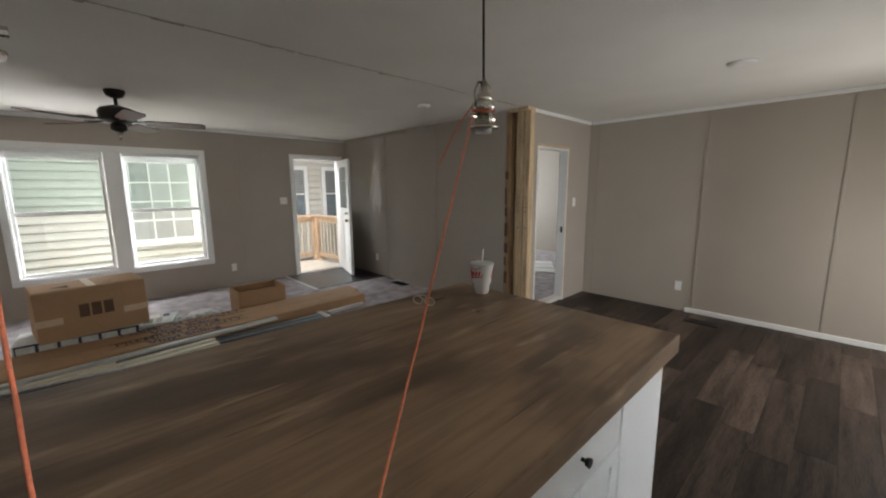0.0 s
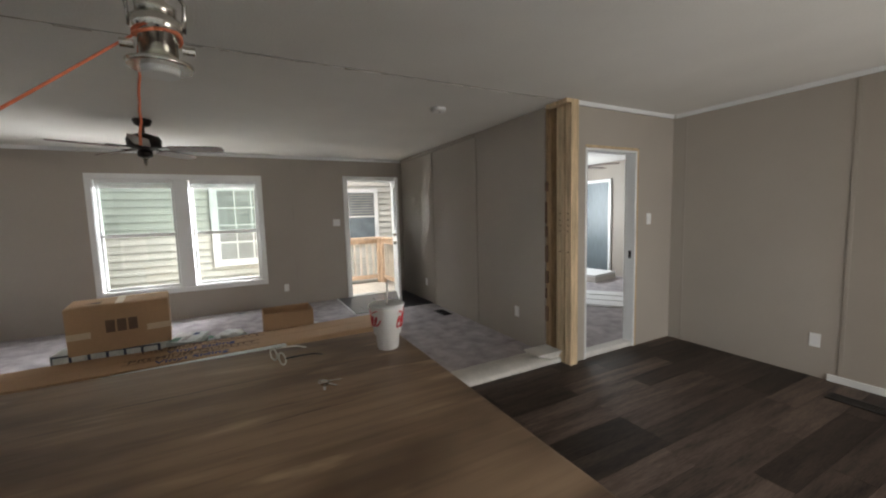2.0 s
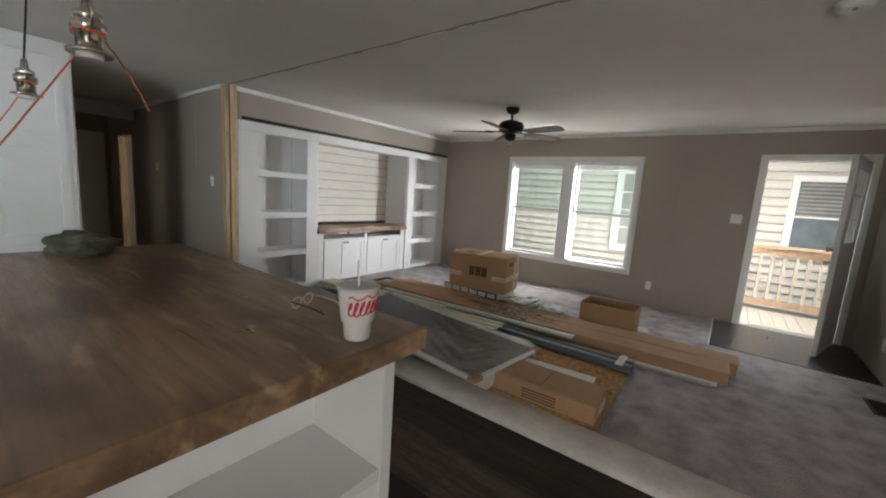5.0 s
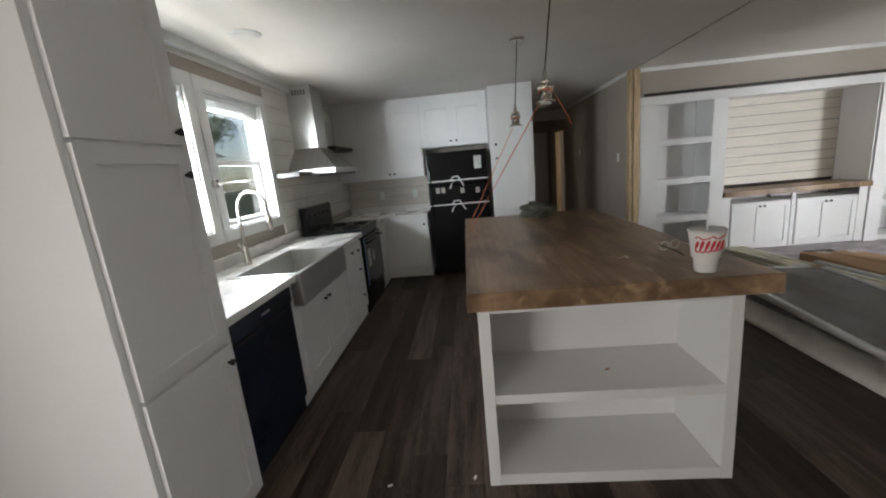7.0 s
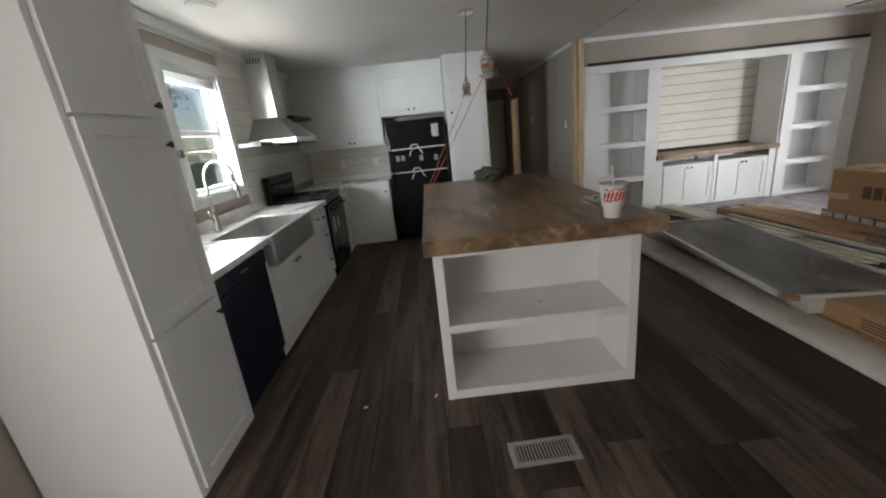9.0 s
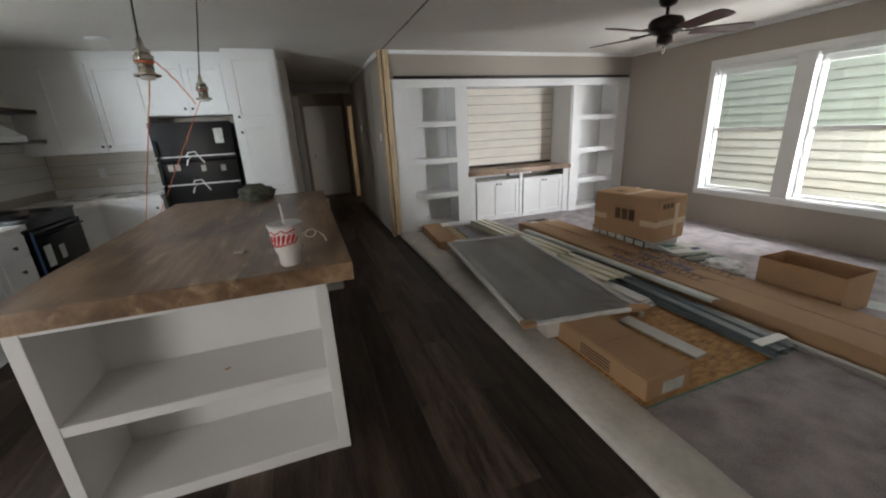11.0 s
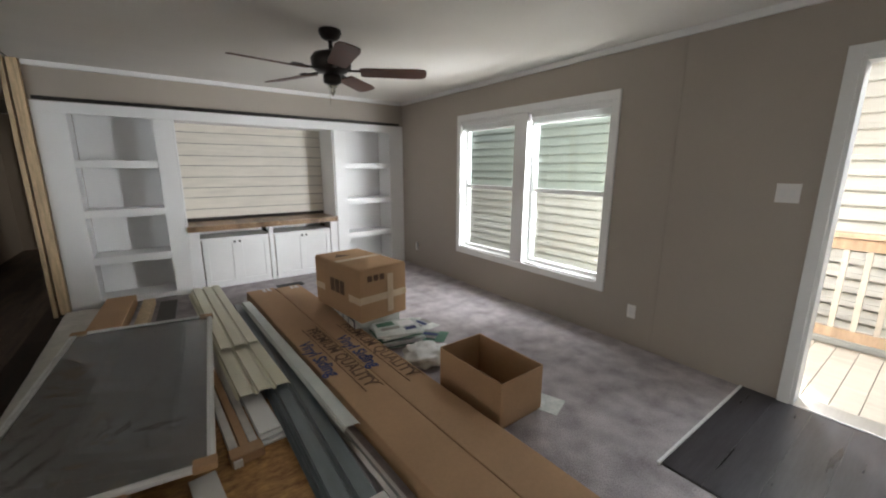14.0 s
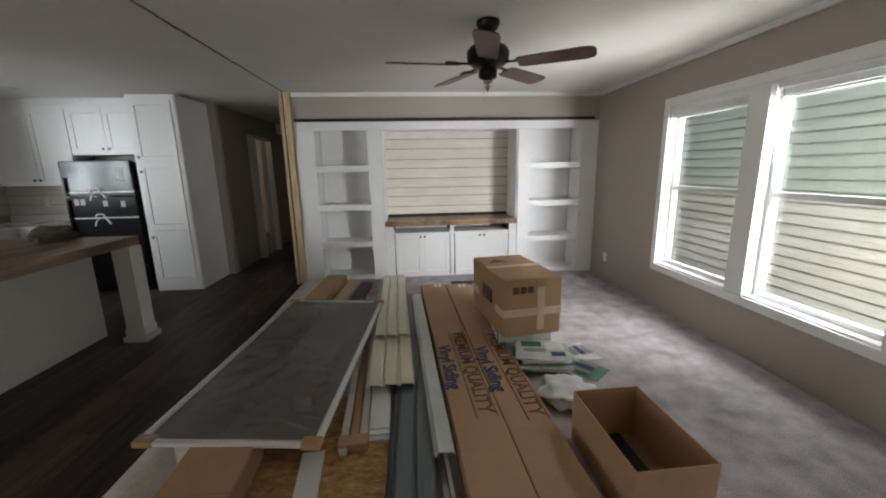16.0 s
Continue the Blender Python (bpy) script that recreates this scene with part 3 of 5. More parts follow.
part("stile", bx(0, 0.15, -0.022, 0.022, 1.15, 1.98, 0.004), M_trim, fd)
part("stile", bx(LW - 0.15, LW, -0.022, 0.022, 1.15, 1.98, 0.004), M_trim, fd)
part("top_rail", bx(0.15, LW - 0.15, -0.022, 0.022, 1.86, 1.98, 0.004), M_trim, fd)
for i in range(3):
    for j in range(3):
        part("pane", bx(0.155 + i * 0.172, 0.155 + i * 0.172 + 0.16, -0.003, 0.003, 1.155 + j * 0.235, 1.155 + j * 0.235 + 0.222), M_glass, fd).visible_shadow = False
for i in range(2):
    part("glazing_bar", bx(0.315 + i * 0.172, 0.327 + i * 0.172, -0.014, 0.014, 1.15, 1.86), M_trim, fd)
    part("glazing_bar", bx(0.15, LW - 0.15, -0.013, 0.013, 1.377 + i * 0.235, 1.39 + i * 0.235), M_trim, fd)
for x0 in (0.12, 0.46):
    part("panel", bx(x0, x0 + 0.24, -0.028, -0.0, 0.2, 0.95, 0.008), M_trim, fd)
for z in (0.95, 1.08):
    kb = bmesh.new()
    cyl(kb, (LW - 0.06, -0.022, z), (LW - 0.06, -0.05, z), 0.02)
    cyl(kb, (LW - 0.06, -0.05, z), (LW - 0.06, -0.075, z), 0.028)
    part("knob", kb, M_nickel, fd, "nickel door knob")

# bedroom doorway: white lining, raw wood at its rough opening
bd = thing("door_frame_2", (XM, 4.445, 0), "white doorway lining in raw wood opening, casing not yet fitted", "door frame")
bd["kind"] = "structure"
part("jamb", bx(-0.115, 0.006, -0.375, -0.355, 0, 2.0, 0.002), M_trim, bd)
part("jamb", bx(-0.115, 0.006, 0.325, 0.345, 0, 2.0, 0.002), M_trim, bd)
part("head_jamb", bx(-0.115, 0.006, -0.355, 0.325, 1.98, 2.0, 0.002), M_trim, bd)
part("raw_stud", bx(-0.10, 0.004, 0.346, 0.374, 0, 2.02, 0.002), M_stud, bd, "raw pine edge")
part("raw_header", bx(-0.10, 0.004, -0.374, 0.346, 2.003, 2.028, 0.002), M_stud, bd, "raw pine edge")
part("strike_plate", bx(-0.06, -0.03, 0.322, 0.326, 0.92, 1.0), M_matt, bd)
strip("bedroom_sill", (-2.54, -2.43, 4.09, 4.77, -0.004, 0.05, 0.01), M_pad, "white wrapped carpet edge across the bedroom doorway", "carpet edge")
# things in the bedroom
bp_ = thing("foam_sheet_stack", (-4.0, 6.05, 0.02), "white flat panels lying on the bedroom carpet", "panel", rz=36)
for k in range(3):
    part("panel", bx(-0.62, 0.62, -0.42 + 0.3 * k, -0.14 + 0.3 * k, 0, 0.03 + 0.012 * k, 0.004), M_white, bp_)
bp2 = thing("mattress_board", (-5.6, 7.4, 0.02), "pale boards stacked on the bedroom floor", "boards", rz=10)
for k in range(3):
    part("board", bx(-0.7, 0.6, -0.35, 0.4, 0.05 * k, 0.05 * k + 0.045, 0.008), M_pad if k < 2 else M_white, bp2)
dr = thing("door_2", (-6.2, 8.10, 0), "grey open closet doorway in the bedroom end wall", "door")
dr["kind"] = "structure"
part("casing", bx(0.0, 0.06, 0.0, 0.036, 0, 2.05, 0.004), M_trim, dr)
part("casing", bx(0.76, 0.82, 0.0, 0.036, 0, 2.05, 0.004), M_trim, dr)
part("head_casing", bx(0.06, 0.76, 0.0, 0.036, 1.99, 2.05, 0.004), M_trim, dr)
# Dark sheet across the opening paints the shade inside the doorway.
part("leaf", bx(0.065, 0.755, 0.016, 0.038, 0.01, 1.985), M_slate, dr, "dark grey sheet for the dim inside of the open doorway")


def plate(name, at, rz, label, category, kind2):
    """A wall plate whose face looks along its own -y."""
    p = thing(name, at, label, category, "wall plates", rz)
    w = 0.115 if kind2 == "double" else 0.07
    part("cover", bx(-w / 2, w / 2, -0.007, -0.0005, -0.057, 0.057, 0.003), M_plate, p)
    if kind2 == "outlet":
        for z in (-0.02, 0.02):
            part("socket", bx(-0.017, 0.017, -0.0095, -0.006, z - 0.014, z + 0.014, 0.003), M_trim, p)
    else:
        for x in ((-0.024, 0.024) if kind2 == "double" else (0,)):
            part("rocker", bx(x - 0.012, x + 0.012, -0.011, -0.006, -0.024, 0.024, 0.003), M_trim, p)
    return p


plate("outlet", (XW, 1.80, 0.31), 90, "white outlet on the taupe wall under the window", "outlet", "outlet")
plate("outlet", (XW, -1.49, 0.31), 90, "white outlet on the taupe wall near the bookcase", "outlet", "outlet")
plate("light_switch", (XW, 2.645, 1.325), 90, "double white light switch by the front door", "light switch", "double")
plate("outlet", (-3.14, YL, 0.35), 0, "white outlet on the battened wall", "outlet", "outlet")
plate("outlet", (-5.46, YL, 0.33), 0, "white outlet near the front door", "outlet", "outlet")
plate("outlet", (-1.19, YK, 0.31), 0, "white outlet on the dining wall", "outlet", "outlet")
plate("light_switch", (XM, 4.99, 1.32), 90, "white light switch by the bedroom doorway", "light switch", "single")
plate("light_switch", (XM, -2.25, 1.36), 90, "white light switch at the hall corner", "light switch", "single")
plate("thermostat", (XM, -4.05, 1.5), 90, "small dark thermostat on the hall wall", "thermostat", "single")
plate("outlet", (XK, 2.75, 0.3), -90, "white outlet beside the tall cabinet", "outlet", "outlet")
plate("outlet", (0.95, -2.445, 1.12), 180, "white outlet on the shiplap backsplash", "outlet", "outlet")
plate("outlet", (0.45, -2.445, 1.12), 180, "white outlet on the shiplap backsplash", "outlet", "outlet")

# hall doors
hd = thing("door_3", (-1.92, -6.49, 0), "white panel door closed at the end of the hall", "door")
hd["kind"] = "structure"
part("leaf", bx(-0.37, 0.37, 0.0, 0.04, 0.01, 2.0, 0.003), M_trim, hd)
for sx in (-0.43, 0.37):
    part("casing", bx(sx, sx + 0.06, 0.0, 0.03, 0, 2.06, 0.003), M_trim, hd)
part("head_casing", bx(-0.37, 0.37, 0.0, 0.03, 2.002, 2.06, 0.003), M_trim, hd)
for (a, b) in ((0.15, 0.9), (1.02, 1.85)):
    for s in (-0.3, 0.03):
        part("panel", bx(s, s + 0.27, 0.036, 0.046, a, b, 0.004), M_trim, hd)
part("knob", cyl(bmesh.new(), (0.30, 0.04, 0.95), (0.30, 0.10, 0.95), 0.026), M_nickel, hd, "nickel knob")
casing_y("door_frame_3", -1.30, -4.35, -3.60, 2.03, -1, M_trim, "white door frame in the hall", 0.055, -0.1)
hd2 = thing("door_4", (-1.29, -3.63, 0.0), "white hall door standing ajar", "door", rz=-62)
hd2["kind"] = "structure"
part("leaf", bx(0.0, 0.68, -0.02, 0.02, 0.01, 2.0, 0.003), M_trim, hd2)
part("knob", cyl(bmesh.new(), (0.62, -0.06, 0.95), (0.62, 0.06, 0.95), 0.024), M_nickel, hd2, "nickel knob")
for a, b in ((-5.95, -5.10),):
    fr = thing("door_frame_4", (XM, (a + b) / 2, 0), "raw pine door opening in the hall", "door frame")
    fr["kind"] = "structure"
    part("raw_stud", bx(-0.098, 0.008, -0.424, -0.36, 0, 2.028, 0.002), M_stud, fr)
    part("raw_stud", bx(-0.098, 0.008, 0.36, 0.424, 0, 2.028, 0.002), M_stud, fr)
    part("raw_header", bx(-0.098, 0.008, -0.36, 0.36, 1.99, 2.028, 0.002), M_stud, fr)
strip("hall_header", (XM + 0.002, -1.302, -5.0, -5.05, 2.2, 2.398), M_trim, "white drop strip across the hall ceiling")


# ---- cabinets ----
def sunk_door(x0, x1, y0, y1, z0, z1, front, w, depth=0.009):
    """A door slab in one piece, with a sunk panel inside a frame w wide on the side that front names."""
    b = bx(x0, x1, y0, y1, z0, z1)
    n = Vector(front)
    bmesh.ops.recalc_face_normals(b, faces=b.faces)
    f = max(b.faces, key=lambda q: q.normal.dot(n))
    bmesh.ops.inset_region(b, faces=[f], thickness=w, use_even_offset=True)
    bmesh.ops.inset_region(b, faces=[f], thickness=0.002, use_even_offset=True)
    bmesh.ops.translate(b, verts=f.verts, vec=-n * depth)
    return b


def knob(parent, x, y, z, m=M_matt):
    """A round knob that stands out along -y."""
    b = bmesh.new()
    cyl(b, (x, y, z), (x, y - 0.014, z), 0.006, seg=10)
    cyl(b, (x, y - 0.014, z), (x, y - 0.024, z), 0.012, 0.015, seg=14)
    return part("knob", b, m, parent, "dark round knob")


def shaker(parent, x0, x1, z0, z1, y, knob_at=None, name="door"):
    """A shaker door whose face lies at y and looks along -y."""
    b = sunk_door(x0, x1, y - 0.019, y, z0, z1, (0, -1, 0), 0.058)
    d = part(name, b, M_white, parent)
    if knob_at:
        knob(d, knob_at[0], y - 0.019, knob_at[1])
    return d


def cabinet(name, at, rz, w, d, z0, z1, label, toe=False):
    """A cabinet body; its front looks along its own -y, its left end is x = 0."""
    c = thing(name, at, label, "cabinet", rz=rz)
    part("body", bx(0, w, 0, d, z0 + (0.09 if toe else 0), z1, 0.002), M_white, c)
    if toe:
        part("toe_kick", bx(0.002, w - 0.002, 0.004, d, 0, z0 + 0.09), M_white, c)
    return c


# base run along the kitchen's outer wall: own x runs to -y of the room
def along(y):
    return (0.83, y, 0.0)


G = 0.004
tall = cabinet("tall_cabinet", (0.79, 2.235, 0), -90, 0.515, XK - 0.806, 0, 2.39, "tall white pantry cabinet with three shaker doors")
shaker(tall, 0.025, 0.475, 1.615, 2.34, 0, (0.44, 1.66))
shaker(tall, 0.025, 0.475, 0.785, 1.60, 0, (0.44, 1.50))
shaker(tall, 0.025, 0.475, 0.04, 0.77, 0, (0.44, 0.70))
dw = thing("dishwasher", (0.83, 1.715, 0), "black built-in dishwasher under the white counter", "dishwasher", rz=-90)
part("tub", bx(0.005, 0.62, 0.0, 0.58, 0.0, 0.828), M_dw, dw)
part("door", bx(0.005, 0.62, -0.022, -0.001, 0.10, 0.70, 0.006), M_dw, dw)
part("control_panel", bx(0.005, 0.62, -0.034, -0.001, 0.725, 0.826, 0.012), M_dw, dw)
part("handle_lip", bx(0.02, 0.605, -0.030, -0.004, 0.703, 0.722, 0.004), M_black, dw)
part("badge", bx(0.27, 0.35, -0.0355, -0.033, 0.77, 0.783), M_nickel, dw)
part("kick_plate", bx(0.005, 0.62, 0.03, 0.05, 0.0, 0.095), M_black, dw)
sk = cabinet("sink_cabinet", (0.83, 1.092, 0), -90, 1.09, XK - 0.846, 0, 0.65, "white sink base cabinet with two shaker doors", True)
shaker(sk, 0.085, 0.535, 0.11, 0.64, 0, (0.50, 0.57))
shaker(sk, 0.54, 0.99, 0.11, 0.64, 0, (0.575, 0.57))
part("stile", bx(0, 0.07, -0.001, 0.02, 0.651, 0.828), M_white, sk)
part("stile", bx(1.0, 1.09, -0.001, 0.02, 0.651, 0.828), M_white, sk)
db = cabinet("drawer_cabinet", (0.83, 0.0, 0), -90, 0.545, XK - 0.846, 0, 0.828, "white base cabinet with three drawers and a narrow door", True)
shaker(db, 0.01, 0.20, 0.11, 0.80, 0, (0.17, 0.74))
for a, b in ((0.645, 0.80), (0.43, 0.635), (0.11, 0.42)):
    d_ = part("drawer", bx(0.215, 0.53, -0.019, -0.001, a, b, 0.004), M_white, db)
    knob(d_, 0.372, -0.019, (a + b) / 2)

ct = thing("countertop", (0.79, 1.715, 0.83), "white marbled laminate countertop with backsplash strip", "countertop", rz=-90)
part("slab", bx(0, 0.70, 0, XK - 0.792, 0, 0.042, 0.004), M_counter, ct)
part("slab", bx(0.70, 1.60, 0.46, XK - 0.792, 0, 0.042, 0.004), M_counter, ct)
part("slab", bx(1.60, 2.275, 0, XK - 0.792, 0, 0.042, 0.004), M_counter, ct)
part("backsplash_strip", bx(0, 2.275, XK - 0.812, XK - 0.792, 0.043, 0.13, 0.004), M_counter, ct)

snk = thing("sink", (0.765, 1.012, 0.66), "stainless steel farmhouse sink with apron front", "sink", rz=-90)
sb_ = bmesh.new()
part("apron", bx(0, 0.895, 0, 0.03, 0, 0.218, 0.008), M_steel, snk)
part("rim", bx(0, 0.03, 0.031, 0.48, 0.205, 0.218, 0.003), M_steel, snk)
part("rim", bx(0.865, 0.895, 0.031, 0.48, 0.205, 0.218, 0.003), M_steel, snk)
part("rim", bx(0.03, 0.865, 0.45, 0.48, 0.205, 0.218, 0.003), M_steel, snk)
for a in ((0.02, 0.03, 0.031, 0.46, 0.0, 0.205), (0.865, 0.875, 0.031, 0.46, 0.0, 0.205), (0.03, 0.865, 0.45, 0.46, 0.0, 0.205), (0.03, 0.865, 0.031, 0.45, 0.0, 0.01)):
    box(sb_, *a)
part("basin", sb_, M_steel, snk)
part("drain", cyl(bmesh.new(), (0.45, 0.25, 0.010), (0.45, 0.25, 0.014), 0.045), M_nickel, snk)
fc = thing("faucet", (1.335, 0.60, 0.872), "tall brushed nickel pull-down kitchen faucet", "faucet")
part("base", turned(bmesh.new(), [(0.028, 0), (0.028, 0.02), (0.022, 0.03), (0.02, 0.13), (0.014, 0.14)]), M_nickel, fc)
arc = [(0, 0, 0.13), (0, 0, 0.30)] + [(-0.11 + 0.11 * math.cos(a), 0, 0.40 + 0.13 * math.sin(a)) for a in [math.pi * k / 12 for k in range(0, 12)]] + [(-0.22, 0, 0.36)]
part("spout", tube(bmesh.new(), arc, 0.012, 12), M_nickel, fc)
part("spray_head", turned(bmesh.new(), [(0.014, 0), (0.02, 0.01), (0.02, 0.09), (0.013, 0.12)], at=(-0.22, 0, 0.245)), M_nickel, fc)
part("lever", tube(bmesh.new(), [(0, 0.02, 0.10), (0, 0.06, 0.11), (0, 0.07, 0.17)], 0.008, 8), M_nickel, fc)

# stove
sv = thing("stove", (0.815, -0.552, 0), "black electric range with blue film strip and taped tags", "stove", rz=-90)
part("body", bx(0, 0.76, 0, 0.60, 0.0, 0.885, 0.004), M_black, sv)
part("cooktop", bx(-0.002, 0.762, -0.015, 0.602, 0.886, 0.905, 0.006), M_black, sv)
bg = bmesh.new()
box(bg, 0, 0.76, 0.53, 0.60, 0.905, 1.17, 0.02)
part("backguard", bg, M_black, sv)
part("oven_door", bx(0.01, 0.75, -0.03, -0.001, 0.24, 0.80, 0.008), M_black, sv)
part("drawer", bx(0.01, 0.75, -0.02, -0.001, 0.06, 0.22, 0.006), M_black, sv)
part("handle", tube(bmesh.new(), [(0.06, -0.03, 0.745), (0.06, -0.065, 0.75), (0.70, -0.065, 0.75), (0.70, -0.03, 0.745)], 0.011, 10), M_black, sv)
for i in range(4):
    x = (0.2, 0.56, 0.2, 0.56)[i]
    y = (0.14, 0.14, 0.4, 0.4)[i]
    r = (0.09, 0.075, 0.075, 0.09)[i]
    bb = bmesh.new()
    for k in range(3):
        rr = r * (1 - 0.28 * k)
        tube(bb, [(x + rr * math.cos(a), y + rr * math.sin(a), 0.913) for a in [2 * math.pi * j / 20 for j in range(21)]], 0.006, 6)
    part("burner", bb, M_matt, sv)
for i in range(5):
    part("dial", cyl(bmesh.new(), (0.12 + 0.13 * i, 0.53, 1.07), (0.12 + 0.13 * i, 0.505, 1.07), 0.02), M_matt, sv)
M_blue = mat("blue_film", (0.05, 0.13, 0.34), 0.3, var=0.1, bump=0.1)
part("film_strip", bx(0.0, 0.03, -0.034, -0.031, 0.3, 0.80), M_blue, sv, "blue protective film")
for a in ((0.10, 0.19, 0.48, 0.66), (0.30, 0.37, 0.5, 0.62)):
    part("tag", bx(a[0], a[1], -0.036, -0.031, a[2], a[3]), M_paper, sv, "white hang tag")

# hood and floating shelves
hd_ = thing("range_hood", (XK - 0.014, -0.932, 1.50), "stainless steel chimney range hood", "range hood", rz=-90)
hb = bmesh.new()
lo = [hb.verts.new(v) for v in ((-0.38, -0.48, 0.05), (0.38, -0.48, 0.05), (0.38, 0, 0.05), (-0.38, 0, 0.05))]
up = [hb.verts.new(v) for v in ((-0.15, -0.26, 0.27), (0.15, -0.26, 0.27), (0.15, 0, 0.27), (-0.15, 0, 0.27))]
for k in range(4):
    hb.faces.new((lo[k], lo[(k + 1) % 4], up[(k + 1) % 4], up[k]))
hb.faces.new(up), hb.faces.new(lo[::-1])
part("canopy", hb, M_steel, hd_)
part("lip", bx(-0.38, 0.38, -0.48, 0, 0.0, 0.049, 0.003), M_steel, hd_)
part("chimney", bx(-0.145, 0.145, -0.255, 0, 0.271, 0.895, 0.003), M_steel, hd_)
for k in range(5):
    part("vent_slot", bx(-0.147, -0.1448, -0.2 + 0.03 * k, -0.185 + 0.03 * k, 0.80, 0.85), M_gap, hd_)
M_shelf = mat("dark_stained_shelf", (0.045, 0.035, 0.03), 0.3, var=0.15, scale=5, fine=40, bump=0.05, stretch=(1, 6, 1))
for (a, b, z) in ((-0.54, -0.25, 1.485), (-2.10, -1.36, 1.485), (-2.10, -1.36, 1.78)):
    sh = thing("floating_shelf", (XK - 0.014, (a + b) / 2, z), "dark-stained floating wall shelf beside the hood", "shelf", "floating shelves")
    part("board", bx(-0.24, 0, a - (a + b) / 2, b - (a + b) / 2, 0, 0.04, 0.003), M_shelf, sh)
tb = thing("towel_bar", (XK - 0.03, 0.645, 1.475), "nickel swing towel bar on the window mullion", "towel bar")
part("rose", cyl(bmesh.new(), (0.008, 0, 0), (-0.02, 0, 0), 0.03), M_nickel, tb)
part("bar", tube(bmesh.new(), [(-0.02, 0, 0), (-0.05, -0.02, 0), (-0.055, -0.34, 0.0)], 0.008, 8), M_nickel, tb)
part("end_cap", cyl(bmesh.new(), (-0.055, -0.34, 0), (-0.055, -0.365, 0), 0.014), M_nickel, tb)

# back run
bk = cabinet("base_cabinet", (1.44, -1.85, 0), 180, 1.205, 0.60, 0, 0.828, "white corner base cabinet with one shaker door", True)
shaker(bk, 0.66, 1.19, 0.11, 0.80, 0, (1.15, 0.73))
ct2 = thing("countertop", (1.445, -1.81, 0.83), "white marbled laminate corner countertop", "countertop", rz=180)
part("slab", bx(0, 1.21, 0.0, 0.63, 0, 0.042, 0.004), M_counter, ct2)
part("corner_slab", bx(0, 0.65, -0.49, -0.001, 0, 0.042, 0.004), M_counter, ct2)
part("backsplash_strip", bx(0, 1.21, 0.61, 0.63, 0.043, 0.13, 0.004), M_counter, ct2)
cf = cabinet("corner_filler_cabinet", (0.83, -1.32, 0), -90, 0.525, 0.60, 0, 0.828, "narrow white filler panel beside the stove", True)
uc = cabinet("wall_cabinet", (1.44, -2.12, 0), 180, 1.20, 0.325, 1.355, 2.32, "white wall cabinet with two tall shaker doors")
shaker(uc, 0.30, 0.745, 1.37, 2.27, 0, (0.715, 1.42))
shaker(uc, 0.75, 1.19, 1.37, 2.27, 0, (0.78, 1.42))
oc = cabinet("fridge_top_cabinet", (0.238, -2.10, 0), 180, 0.89, 0.345, 1.72, 2.32, "white cabinet with two short doors over the refrigerator")
shaker(oc, 0.02, 0.43, 1.735, 2.27, 0, (0.395, 1.79))
shaker(oc, 0.435, 0.83, 1.735, 2.27, 0, (0.47, 1.79))
strip("cabinet_crown", (-0.655, 1.44, -2.44, -2.125, 2.322, 2.398), M_white, "white filler above the wall cabinets", "trim")
pn = cabinet("pantry_cabinet", (-0.66, -1.83, 0), 180, 0.54, 0.62, 0, 2.385, "tall white pantry cabinet with three stacked doors", True)
shaker(pn, 0.04, 0.50, 1.62, 2.32, 0, (0.07, 1.67))
shaker(pn, 0.04, 0.50, 0.80, 1.60, 0, (0.07, 1.50))
shaker(pn, 0.04, 0.50, 0.11, 0.78, 0, (0.07, 0.70))
fr_ = thing("refrigerator", (0.185, -1.83, 0), "black top-freezer refrigerator with white straps and papers", "refrigerator", rz=180)
part("body", bx(0, 0.80, 0.03, 0.60, 0.02, 1.62, 0.008), M_black, fr_)
part("freezer_door", bx(0.002, 0.798, -0.04, 0.028, 1.225, 1.64, 0.014), M_black, fr_)
part("fridge_door", bx(0.002, 0.798, -0.04, 0.028, 0.06, 1.215, 0.014), M_black, fr_)
for z in (1.265, 0.955):
    part("strap", bx(0.0, 0.80, -0.043, -0.0405, z, z + 0.014), M_plate, fr_, "white packing strap")
    part("strap_loop", tube(bmesh.new(), [(0.30, -0.045, z), (0.33, -0.055, z + 0.05), (0.40, -0.058, z + 0.055), (0.44, -0.05, z - 0.02), (0.47, -0.048, z - 0.07)], 0.008, 6), M_plate, fr_)
    part("strap_loop", tube(bmesh.new(), [(0.34, -0.045, z), (0.31, -0.055, z - 0.04), (0.29, -0.05, z - 0.09)], 0.007, 6), M_plate, fr_)
part("notice", bx(0.62, 0.71, -0.0425, -0.0405, 1.40, 1.56), M_paper, fr_, "white paper notice")
for x, z in ((0.10, 1.12), (0.17, 1.12), (0.42, 1.10), (0.62, 1.09)):
    part("sticker", bx(x, x + 0.05, -0.0425, -0.0405, z, z + 0.07), M_vent, fr_)
part("handle", bx(0.03, 0.055, -0.075, -0.041, 0.75, 1.19, 0.008), M_black, fr_)
part("handle", bx(0.03, 0.055, -0.075, -0.041, 1.25, 1.45, 0.008), M_black, fr_)
# white side panel of the pantry towards the hall
strip("pantry_side", (-1.212, -1.203, -1.84, -2.56, 0, 2.385), M_white, "white end panel of the pantry", "panel")


